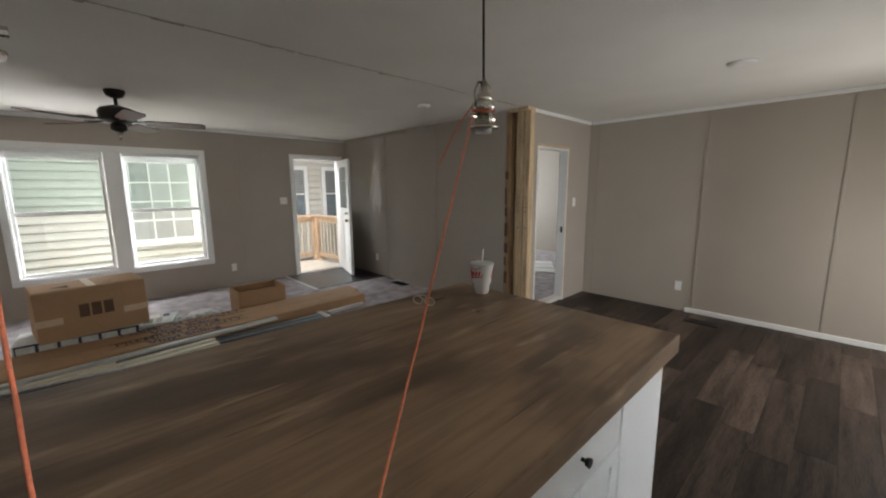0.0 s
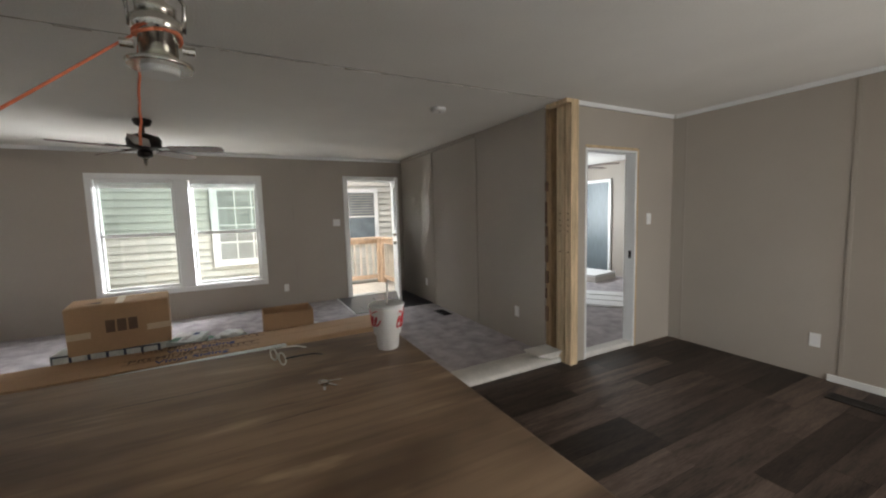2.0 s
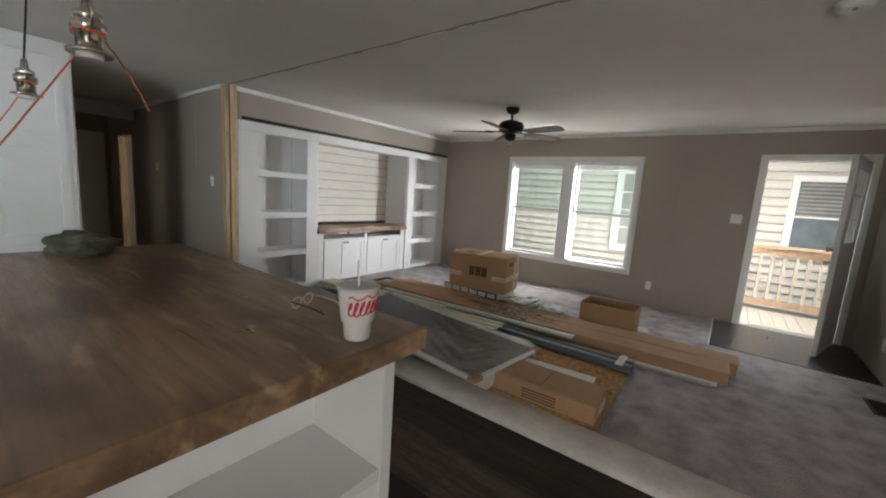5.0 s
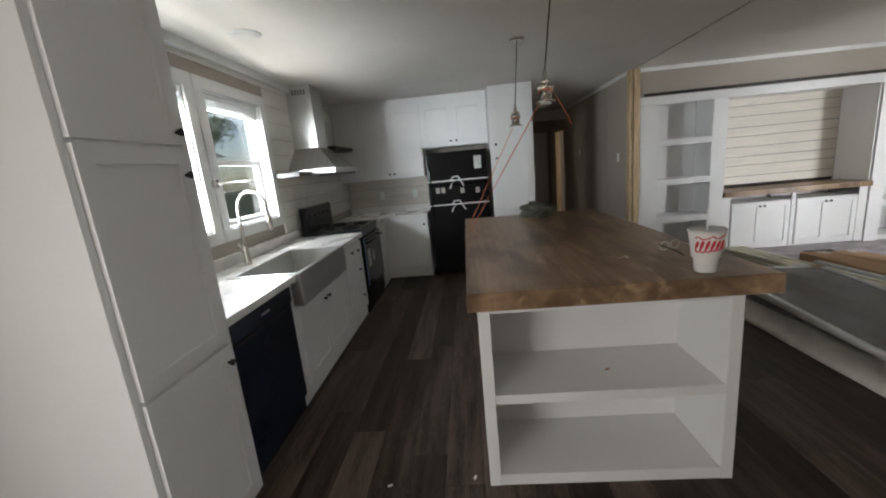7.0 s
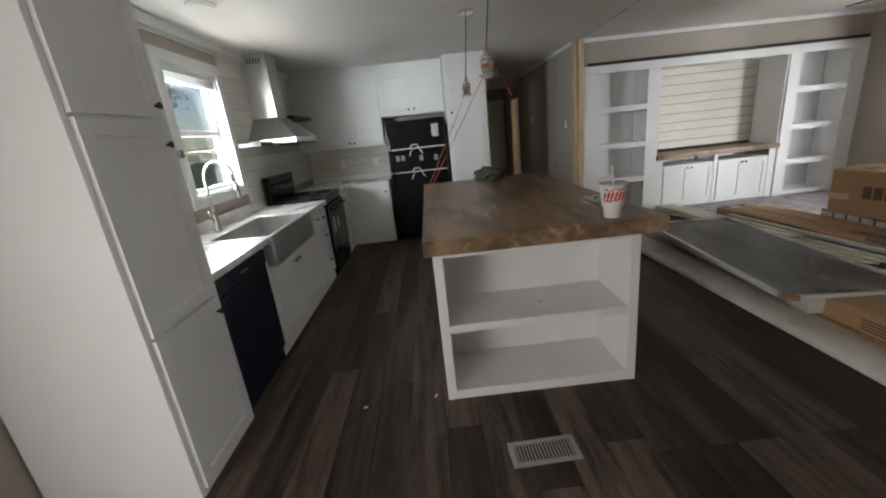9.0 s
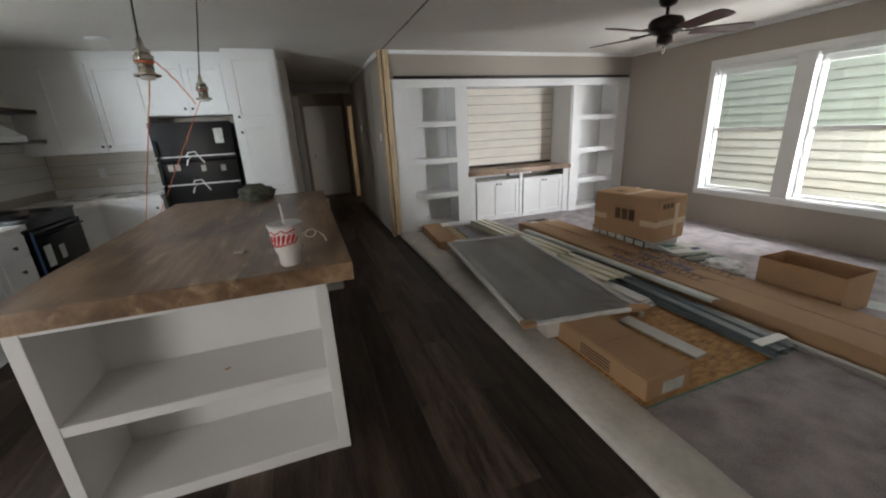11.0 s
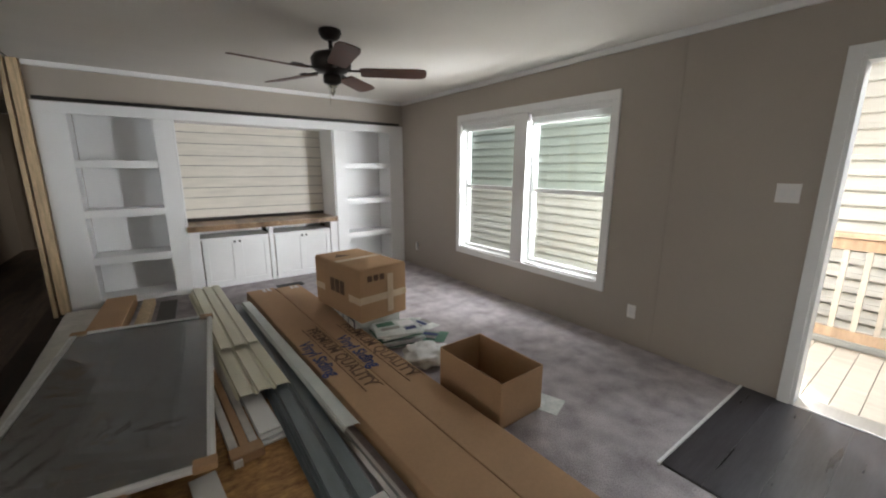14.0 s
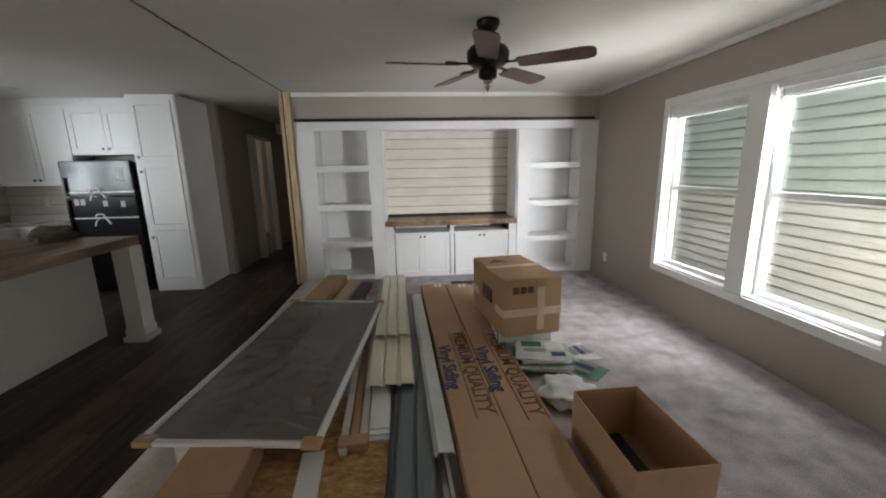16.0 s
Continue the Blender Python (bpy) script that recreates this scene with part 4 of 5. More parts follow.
# shiplap boards
def shiplap(name, along_x, a0, a1, fixed, z0, z1, pitch, material, label, holes=(), depth=0.012):
    """Boards as pieces on a backing. holes: (a0, a1, z0, z1)."""
    sgn = 1 if along_x else -1
    bm_ = bmesh.new()
    base = new(name)
    tagged(base, label, "shiplap", kind="structure")
    z = z0
    while z < z1 - 0.02:
        top = min(z + pitch - 0.006, z1)
        spans = [(a0, a1)]
        for h0, h1, hz0, hz1 in holes:
            if top > hz0 + 0.01 and z < hz1 - 0.01:
                nxt = []
                for s0, s1 in spans:
                    if h1 <= s0 or h0 >= s1:
                        nxt.append((s0, s1))
                        continue
                    if h0 > s0:
                        nxt.append((s0, h0))
                    if h1 < s1:
                        nxt.append((h1, s1))
                spans = nxt
        for s0, s1 in spans:
            if along_x:
                b = bx(s0, s1, fixed, fixed + depth, z, top, 0.002)
            else:
                b = bx(fixed - depth, fixed, s0, s1, z, top, 0.002)
            ob = new("shiplap_board", mesh_of("shiplap_board", b, material))
            ob.parent = base
        z += pitch
    return base


shiplap("shiplap_kitchen_east", False, -2.45, 1.714, XK - 0.001, 0.965, 2.36, 0.148, M_shipw, "white shiplap boards on the sink wall", [(-0.29, 1.58, 1.05, 2.21)])
shiplap("shiplap_kitchen_south", True, 0.25, 1.44, -2.459, 0.965, 1.35, 0.13, M_ship, "cream shiplap backsplash boards")

# ---- built-in bookcase ----
bs = thing("bookcase", (0, YB, 0.02), "white built-in bookcase wall with media niche and low cabinets", "bookcase")
def bpart(nm, x0, x1, y0, y1, z0, z1, m=M_white, bev=0.003, label=""):
    return part(nm, bx(x0, x1, y0, y1, z0 - 0.02, z1 - 0.02, bev), m, bs, label)
bpart("end_stile", -2.53, -2.76, -0.02, 0, 0.02, 1.955)
bpart("stile", -3.41, -3.58, -0.02, 0, 0.02, 1.955)
bpart("stile", -5.35, -5.51, -0.02, 0, 0.02, 1.955)
bpart("end_stile", -6.19, -6.418, -0.02, 0, 0.02, 1.955)
bpart("header", -2.53, -6.418, -0.02, 0, 1.956, 2.058)
for a, b in ((-2.76, -3.41), (-5.51, -6.19)):
    bpart("side_panel", a + 0.02, a + 0.002, -0.36, -0.021, 0.02, 2.05)
    bpart("side_panel", b - 0.002, b - 0.02, -0.36, -0.021, 0.02, 2.05)
    bpart("back_panel", a, b, -0.375, -0.361, 0.02, 2.05)
    bpart("top_panel", a, b, -0.36, -0.021, 2.02, 2.05)
    bpart("bottom_shelf", a, b, -0.36, -0.002, 0.03, 0.09)
    for z in (0.47, 0.955, 1.45):
        bpart("shelf", a, b, -0.36, -0.003, z, z + 0.078, bev=0.004)
bpart("niche_side", -3.582, -3.60, -0.50, -0.021, 0.02, 2.05)
bpart("niche_side", -5.348, -5.33, -0.50, -0.021, 0.02, 2.05)
bpart("niche_top", -3.60, -5.33, -0.50, -0.021, 1.975, 2.05)
zz = 0.84
for p_ in (0.11, 0.145, 0.12, 0.13, 0.14, 0.12, 0.145, 0.13, 0.11, 0.06):
    bpart("shiplap_board", -3.60, -5.33, -0.515, -0.503, zz, zz + p_ - 0.006, M_ship, 0.002)
    zz += p_
bpart("niche_back", -3.60, -5.33, -0.54, -0.516, 0.6, 2.05, M_gap)
bpart("counter_slab", -3.585, -5.345, -0.50, 0.03, 0.735, 0.80, M_top, 0.005, "brown wood-look slab")
for a, b in ((-3.70, -4.44), (-4.50, -5.24)):
    c = bpart("cabinet_face", a + 0.0, b, -0.05, -0.03, 0.03, 0.06)
    for (p, q, k) in ((a - 0.01, (a + b) / 2 - 0.003, -1), ((a + b) / 2 + 0.003 - 0.006, b + 0.01, 1)):
        x0, x1 = min(p, q), max(p, q)
        bm_ = sunk_door(x0, x1, -0.035, -0.014, 0.04, 0.605, (0, 1, 0), 0.055)
        dd = part("door", bm_, M_white, bs)
        kx = x0 + 0.028 if k == -1 else x1 - 0.028
        kb = bmesh.new()
        cyl(kb, (kx, -0.014, 0.565), (kx, 0.0, 0.565), 0.006, seg=10)
        cyl(kb, (kx, 0.0, 0.565), (kx, 0.012, 0.565), 0.014, 0.012, seg=14)
        part("knob", kb, M_matt, dd, "dark round knob")
    bpart("open_slot_back", a, b, -0.45, -0.44, 0.64, 0.735, M_white)
    bpart("slot_floor", a, b, -0.44, -0.03, 0.625, 0.64)
bpart("face_stile", -3.60, -3.695, -0.04, -0.02, 0.03, 0.734)
bpart("face_stile", -4.445, -4.495, -0.04, -0.02, 0.03, 0.734)
bpart("face_stile", -5.245, -5.33, -0.04, -0.02, 0.03, 0.734)
rod = thing("barn_door_rail", (0, YB + 0.05, 2.075), "black metal rail above the bookcase", "rail")
part("bar", bx(-2.56, -6.33, -0.006, 0.006, -0.018, 0.018, 0.003), M_matt, rod)
for x in (-2.62, -3.5, -4.45, -5.4, -6.28):
    part("spacer", cyl(bmesh.new(), (x, -0.006, 0), (x, -0.05, 0), 0.012, seg=10), M_matt, rod)

# ---- island ----
isl = thing("kitchen_island", (-0.32, 1.77, 0), "white kitchen island with open end shelves and drawers", "kitchen island", rz=180)
# own x runs to -x of the room, own y to -y
sw_ = 0.05
part("shelf_side", bx(0, sw_, 0, 0.40, 0, 0.858, 0.003), M_white, isl)
part("shelf_side", bx(1.05 - sw_, 1.05, 0, 0.40, 0, 0.858, 0.003), M_white, isl)
part("shelf_back", bx(0.04, 1.01, 0.385, 0.40, 0.0, 0.858), M_white, isl)
part("shelf", bx(sw_, 1.0, 0.003, 0.384, 0.41, 0.455, 0.003), M_white, isl)
part("bottom_shelf", bx(sw_, 1.0, 0.003, 0.384, 0.0, 0.055, 0.003), M_white, isl)
part("top_rail", bx(sw_, 1.0, 0.003, 0.384, 0.83, 0.858, 0.003), M_white, isl)
part("body", bx(0.02, 0.73, 0.401, 2.20, 0.09, 0.858, 0.002), M_white, isl)
part("toe_kick", bx(0.06, 0.73, 0.401, 2.20, 0, 0.09), M_white, isl)
for k in range(3):
    a = 0.41 + k * 0.595
    bm_ = bx(0.003, 0.019, a, a + 0.56, 0.665, 0.835, 0.004)
    d_ = part("drawer", bm_, M_white, isl)
    kb = bmesh.new()
    cyl(kb, (0.003, a + 0.28, 0.75), (-0.012, a + 0.28, 0.75), 0.006, seg=10)
    cyl(kb, (-0.012, a + 0.28, 0.75), (-0.024, a + 0.28, 0.75), 0.012, 0.015, seg=14)
    part("knob", kb, M_matt, d_, "dark round knob")
    for j in range(2):
        y0 = a + j * 0.282
        bm_ = sunk_door(0.003, 0.019, y0, y0 + 0.278, 0.11, 0.65, (-1, 0, 0), 0.05, 0.007)
        d_ = part("door", bm_, M_white, isl)
        kb = bmesh.new()
        ky = y0 + (0.25 if j == 0 else 0.028)
        cyl(kb, (0.003, ky, 0.58), (-0.012, ky, 0.58), 0.006, seg=10)
        cyl(kb, (-0.012, ky, 0.58), (-0.024, ky, 0.58), 0.012, 0.015, seg=14)
        part("knob", kb, M_matt, d_, "dark round knob")
part("back_panel", bx(0.731, 0.742, 0.401, 2.20, 0, 0.858), M_white, isl)
leg = bmesh.new()
box(leg, 1.045, 1.195, 2.03, 2.18, 0.12, 0.858, 0.004)
box(leg, 1.035, 1.205, 2.02, 2.19, 0.05, 0.119, 0.010)
box(leg, 1.02, 1.22, 2.005, 2.205, 0.0, 0.049, 0.006)
part("leg", leg, M_white, isl)
itop = thing("island_countertop", (-0.88, 0.684, 0.859), "brown wood-look laminate countertop on the white island", "countertop")
part("slab", bx(-0.597, 0.597, -1.123, 1.123, 0, 0.076, 0.004), M_top, itop)
for s in (-1, 1):
    part("edge_band", bx(-0.60, 0.60, s * 1.1232, s * 1.126, 0.0, 0.0745, 0.001), M_top, itop)
    part("edge_band", bx(s * 0.5972, s * 0.60, -1.123, 1.123, 0.0, 0.0745, 0.001), M_top, itop)

# ---- fan ----
fan = thing("ceiling_fan", (-4.475, 0.47, H), "dark bronze ceiling fan with five walnut blades", "ceiling fan")
part("canopy", turned(bmesh.new(), [(0.075, -0.001), (0.078, -0.02), (0.06, -0.055), (0.03, -0.07)][::-1]), M_fan, fan)
part("downrod", cyl(bmesh.new(), (0, 0, -0.065), (0, 0, -0.14), 0.014), M_fan, fan)
part("motor", turned(bmesh.new(), [(0.05, -0.29), (0.10, -0.275), (0.135, -0.25), (0.14, -0.19), (0.12, -0.16), (0.06, -0.14), (0.03, -0.13)]), M_fan, fan)
part("switch_housing", turned(bmesh.new(), [(0.03, -0.36), (0.06, -0.345), (0.062, -0.30), (0.05, -0.289)]), M_fan, fan)
part("finial", turned(bmesh.new(), [(0.003, -0.435), (0.012, -0.415), (0.022, -0.40), (0.010, -0.385), (0.032, -0.375), (0.03, -0.36)]), M_nickel, fan)
for k in range(5):
    a = radians(150 + 72 * k)
    R = Matrix.Rotation(a, 4, "Z")
    bl = bmesh.new()
    prof = [(0.20, -0.055), (0.24, -0.062), (0.60, -0.072), (0.655, -0.06), (0.67, -0.03), (0.67, 0.03), (0.655, 0.06), (0.60, 0.072), (0.24, 0.062), (0.20, 0.055)]
    lo = [bl.verts.new((x, y, -0.275 - y * 0.21)) for x, y in prof]
    hi = [bl.verts.new((x, y, -0.268 - y * 0.21)) for x, y in prof]
    bl.faces.new(lo[::-1]), bl.faces.new(hi)
    for j in range(len(prof)):
        bl.faces.new((lo[j], lo[(j + 1) % len(prof)], hi[(j + 1) % len(prof)], hi[j]))
    bmesh.ops.transform(bl, matrix=R, verts=bl.verts)
    b_ = part("blade", bl, M_blade, fan, "walnut-brown fan blade")
    ir = bmesh.new()
    box(ir, 0.09, 0.27, -0.014, 0.014, -0.268, -0.258, 0.003)
    box(ir, 0.22, 0.29, -0.04, 0.04, -0.266, -0.259, 0.003)
    bmesh.ops.transform(ir, matrix=R, verts=ir.verts)
    part("blade_iron", ir, M_fan, b_)
part("pull_chain", cyl(bmesh.new(), (0.03, 0.02, -0.36), (0.03, 0.02, -0.50), 0.002, seg=6), M_nickel, fan)


# bedroom fan
bf = thing("ceiling_fan", (-4.6, 6.3, H), "dark ceiling fan in the bedroom", "ceiling fan")
part("canopy", cyl(bmesh.new(), (0, 0, -0.001), (0, 0, -0.06), 0.07), M_fan, bf)
part("downrod", cyl(bmesh.new(), (0, 0, -0.06), (0, 0, -0.18), 0.013), M_fan, bf)
part("motor", turned(bmesh.new(), [(0.05, -0.30), (0.13, -0.27), (0.13, -0.2), (0.04, -0.17)]), M_fan, bf)
for k in range(5):
    bl = bx(0.12, 0.66, -0.065, 0.065, -0.262, -0.254, 0.003)
    bmesh.ops.transform(bl, matrix=Matrix.Rotation(radians(20 + 72 * k), 4, "Z"), verts=bl.verts)
    part("blade", bl, M_blade, bf)


# ---- pendants ----
def pendant(x, y, zb, label, dx, dy):
    """A bare socket on a cord, pulled aside from its canopy by (-dx, -dy)."""
    p = thing("pendant_light", (x, y, H), label, "pendant light", "pendants over the island")
    d = zb - H
    part("canopy", turned(bmesh.new(), [(0.06, -0.022), (0.062, -0.001)], at=(dx, dy, 0)), M_nickel, p)
    part("cord", cyl(bmesh.new(), (dx, dy, -0.02), (0, 0, d + 0.165), 0.004, seg=8), M_matt, p)
    part("cap", turned(bmesh.new(), [(0.030, d + 0.10), (0.032, d + 0.118), (0.014, d + 0.13), (0.010, d + 0.168)]), M_nickel, p)
    part("yoke", tube(bmesh.new(), [(0, -0.04, d + 0.08), (0, -0.044, d + 0.13), (0, -0.026, d + 0.16), (0, 0.026, d + 0.16), (0, 0.044, d + 0.13), (0, 0.04, d + 0.08)], 0.004, 8), M_nickel, p)
    part("socket", turned(bmesh.new(), [(0.030, d + 0.02), (0.031, d + 0.07), (0.039, d + 0.075), (0.039, d + 0.095), (0.030, d + 0.10)]), M_nickel, p)
    part("flange", turned(bmesh.new(), [(0.05, d + 0.012), (0.052, d + 0.02), (0.03, d + 0.026)]), M_nickel, p)
    part("lamp_holder", turned(bmesh.new(), [(0.028, d), (0.03, d + 0.012)]), M_plate, p, "white lamp holder")
    for s in (-1, 1):
        part("thumb_screw", cyl(bmesh.new(), (0.0, s * 0.036, d + 0.05), (0.0, s * 0.056, d + 0.05), 0.008, seg=8), M_nickel, p)
    return p


pendant(-0.757, 1.142, 1.705, "nickel pendant socket without shade, tied with orange twine", -0.05, 0.05)
pendant(-0.751, 0.016, 1.70, "nickel pendant socket without shade, twine wound round it", -0.06, -0.15)
def twine(a, b, sag, label):
    a, b = Vector(a), Vector(b)
    pts = []
    for k in range(25):
        s = k / 24
        p = a.lerp(b, s)
        p.z -= sag * 4 * s * (1 - s)
        p.x += 0.004 * noise.noise((s * 9, sag * 50, 1))
        p.y += 0.004 * noise.noise((s * 9, sag * 50, 7))
        pts.append(p)
    return single("twine", tube(bmesh.new(), pts, 0.0026, 6), M_orange, label, "twine")


twine((-0.775, 1.12, 1.79), (-0.275, 0.28, 0.862), 0.0, "orange twine stretched from the pendant to the island edge")
twine((-0.770, 0.015, 1.79), (-0.272, 0.062, 0.862), 0.0, "orange twine stretched from the pendant to the island edge")
twine((-0.275, 0.28, 0.862), (-0.288, 0.155, 0.75), 0.01, "orange twine knotted to a drawer knob")
twine((-0.272, 0.062, 0.862), (-0.288, 0.155, 0.75), 0.004, "orange twine knotted to a drawer knob")
twine((-0.770, 1.115, 1.80), (-0.905, 1.075, 1.603), -0.02, "loose tail of orange twine hanging from the pendant")
for (x, y) in ((-0.757, 1.142), (-0.751, 0.016)):
    lp = bmesh.new()
    for q in range(2):
        tube(lp, [(x + 0.036 * math.cos(a), y + 0.036 * math.sin(a), 1.772 + 0.007 * q + 0.004 * math.sin(2 * a + q)) for a in [2 * math.pi * k / 18 for k in range(19)]], 0.0028, 6)
    single("twine_knot", lp, M_orange, "orange twine wound round the pendant socket", "twine")

# recessed lights, smoke alarm, registers
def can(x, y):
    c = thing("recessed_light", (x, y, H), "round recessed ceiling light, switched off", "recessed light", "recessed lights")
    part("ring", turned(bmesh.new(), [(0.07, -0.012), (0.09, -0.008), (0.095, -0.001)]), M_trim, c)
    part("lens", turned(bmesh.new(), [(0.066, -0.016), (0.068, -0.011)]), M_diff, c)


for x, y in ((1.03, 0.62), (0.32, -1.56), (-0.50, 3.70), (0.45, 2.3)):
    can(x, y)
sm = thing("smoke_alarm", (-3.10, 2.92, H), "round white smoke alarm on the ceiling", "smoke alarm")
part("base", turned(bmesh.new(), [(0.05, -0.035), (0.065, -0.028), (0.07, -0.001)]), M_plate, sm)
part("button", cyl(bmesh.new(), (0.02, 0, -0.034), (0.02, 0, -0.039), 0.01), M_vent, sm)


def register(x, y, rz, label, z=0.0, m=M_vent):
    r = thing("floor_register", (x, y, z), label, "floor register", rz=rz)
    part("well", bx(-0.135, 0.135, -0.05, 0.05, 0.001, 0.004), M_gap, r)
    for a in ((-0.155, 0.155, -0.07, -0.048), (-0.155, 0.155, 0.048, 0.07), (-0.155, -0.13, -0.048, 0.048), (0.13, 0.155, -0.048, 0.048)):
        part("frame", bx(*a, 0.001, 0.008, 0.002), m, r)
    for k in range(17):
        x_ = -0.122 + k * 0.01525
        part("slat", bx(x_ - 0.003, x_ + 0.003, -0.048, 0.048, 0.003, 0.007), m, r)


register(-0.73, 2.19, 2, "grey metal floor register near the island")
register(-0.84, 5.05, 0, "dark metal floor register near the dining wall", 0.0, M_matt)
register(-4.567, -1.552, 0, "dark floor register in the carpet near the bookcase", 0.018, M_matt)
register(-4.64, 3.70, 0, "dark floor register in the carpet", 0.018, M_matt)

# ---- building materials on the living-room carpet ----
ZC = 0.018


def oriented(p0, p1):
    """Middle and turn of a long thing lying from p0 to p1 (its own y runs along it)."""
    d = Vector(p1) - Vector(p0)
    return ((p0[0] + p1[0]) / 2, (p0[1] + p1[1]) / 2), math.degrees(math.atan2(-d.x, d.y)), d.length


def siding_carton(far, near, w, label):
    (cx, cy), rz, L = oriented(far, near)
    c = thing("siding_carton", (cx, cy, ZC), label, "carton", "long siding cartons", rz)
    h = 0.115
    bm_ = bx(-w / 2, w / 2, -L / 2, L / 2, 0, h, 0.006)
    bmesh.ops.subdivide_edges(bm_, edges=[e for e in bm_.edges if e.calc_length() > 1.0], cuts=24)
    for v in bm_.verts:
        v.co.x += 0.004 * noise.noise((v.co.y * 2.1, cx, v.co.z * 4))
        v.co.z += 0.003 * noise.noise((v.co.y * 1.7, cx + 5, v.co.x * 4))
    part("body", bm_, M_card, c)
    fl = bmesh.new()
    box(fl, -w / 2 + 0.006, w / 2 - 0.006, L / 2 + 0.001, L / 2 + 0.004, 0.006, h - 0.03)
    part("end_panel", fl, M_pad, c, "open carton end showing pale siding edges")
    part("end_flap", bx(-w / 2 + 0.004, w / 2 - 0.004, L / 2 - 0.002, L / 2 + 0.012, h - 0.004, h - 0.001, 0.001), M_card, c)
    for yy in (-0.03,):
        lettering("PREMIUM QUALITY", 0.125, M_printb, c, pose(-0.056, yy, h + 0.0046, 0, 0, 90), bold=0.001)
        lettering("Vinyl Siding", 0.130, M_print, c, pose(0.082, yy - 0.02, h + 0.0046, 0, 0, 90), bold=0.003)
        for rx in (-0.112, 0.004):
            part("printed_rule", bx(rx - 0.002, rx + 0.002, yy - 0.57, yy + 0.57, h + 0.002, h + 0.0045), M_printb, c)
    for k in range(2):
        part("printed_bar", bx(-0.09 + 0.05 * k, -0.06 + 0.05 * k, -L / 2 + 0.03, -L / 2 + 0.13, h + 0.002, h + 0.0045), M_pad, c)
    return c


siding_carton((-4.155, -1.19), (-4.322, 2.755), 0.275, "long brown vinyl siding carton lying on the carpet")
siding_carton((-4.434, -1.15), (-4.594, 2.82), 0.26, "long brown vinyl siding carton beside another one")


def closed_carton(at, rz, w, d, h, label, extra=None):
    c = thing("cardboard_box", at, label, "cardboard box", rz=rz)
    bm_ = bx(-w / 2, w / 2, -d / 2, d / 2, 0, h, 0.008)
    for v in bm_.verts:
        v.co += Vector((0.006 * noise.noise(v.co * 3), 0.006 * noise.noise(v.co * 3 + Vector((5, 0, 0))), 0.004 * noise.noise(v.co * 3 + Vector((0, 5, 0)))))
    part("body", bm_, M_card, c)
    part("top_flap", bx(-w / 2 + 0.006, w / 2 - 0.006, -d / 2 + 0.004, -0.002, h + 0.001, h + 0.006, 0.002), M_card, c)
    part("top_flap", bx(-w / 2 + 0.006, w / 2 - 0.006, 0.002, d / 2 - 0.004, h + 0.001, h + 0.006, 0.002), M_card, c)
    return c


fp = thing("flooring_pack", (-4.93, 0.03, ZC), "flat retail pack with dark blue squares along its edge", "package", rz=-3)
part("body", bx(-0.08, 0.33, -0.44, 0.42, 0, 0.19, 0.004), M_paper, fp)
M_navy = mat("navy_print", (0.03, 0.035, 0.075), 0.4, var=0.15, bump=0.0)
part("edge_band", bx(0.331, 0.334, -0.43, 0.41, 0.015, 0.186), M_navy, fp)
for k in range(6):
    part("picture_square", bx(0.3345, 0.336, -0.42 + 0.138 * k, -0.305 + 0.138 * k, 0.085, 0.17), M_paper, fp)
b1 = closed_carton((-4.775, 0.10, 0.209), 7.8, 0.46, 0.78, 0.445, "brown cardboard box closed with pale tape on a flat pack")
part("tape", bx(-0.233, 0.233, 0.391, 0.394, 0.16, 0.22), M_tape, b1, "pale packing tape")
part("tape", bx(-0.09, -0.03, 0.3942, 0.3965, 0.04, 0.38), M_tape, b1, "pale packing tape")
part("tape", bx(0.231, 0.234, 0.20, 0.39, 0.15, 0.21), M_tape, b1, "pale packing tape")
part("tape", bx(0.231, 0.234, -0.39, -0.22, 0.15, 0.21), M_tape, b1, "pale packing tape")
part("tape", bx(-0.23, 0.23, -0.03, 0.03, 0.4515, 0.454), M_tape, b1, "pale packing tape")
for k in range(3):
    part("printed_bar", bx(0.0 + 0.06 * k, 0.045 + 0.06 * k, 0.3915, 0.3935, 0.34, 0.39), M_printb, b1)
for k in range(3):
    part("printed_block", bx(0.2315, 0.2335, -0.11 + 0.085 * k, -0.04 + 0.085 * k, 0.18, 0.30), M_printb, b1)
tri_ = bmesh.new()
tv = [tri_.verts.new(v) for v in ((0.0, -0.14, 0.4535), (0.16, -0.14, 0.4535), (0.08, -0.26, 0.4535))]
tri_.faces.new(tv)
part("printed_triangle", tri_, M_printb, b1)

# open box
ob_ = thing("open_box", (-4.945, 1.665, ZC), "empty open-topped brown cardboard box on the carpet", "cardboard box", rz=1.0)
w, d, h = 0.355, 0.56, 0.29
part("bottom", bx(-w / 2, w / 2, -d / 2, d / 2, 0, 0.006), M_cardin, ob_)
part("side", bx(-w / 2, -w / 2 + 0.006, -d / 2, d / 2, 0.007, h, 0.001), M_card, ob_)
part("side", bx(w / 2 - 0.006, w / 2, -d / 2, d / 2, 0.007, h - 0.005, 0.001), M_card, ob_)
part("side", bx(-w / 2 + 0.0065, w / 2 - 0.0065, -d / 2, -d / 2 + 0.006, 0.007, h, 0.001), M_card, ob_)
part("side", bx(-w / 2 + 0.0065, w / 2 - 0.0065, d / 2 - 0.006, d / 2, 0.007, h - 0.004, 0.001), M_card, ob_)
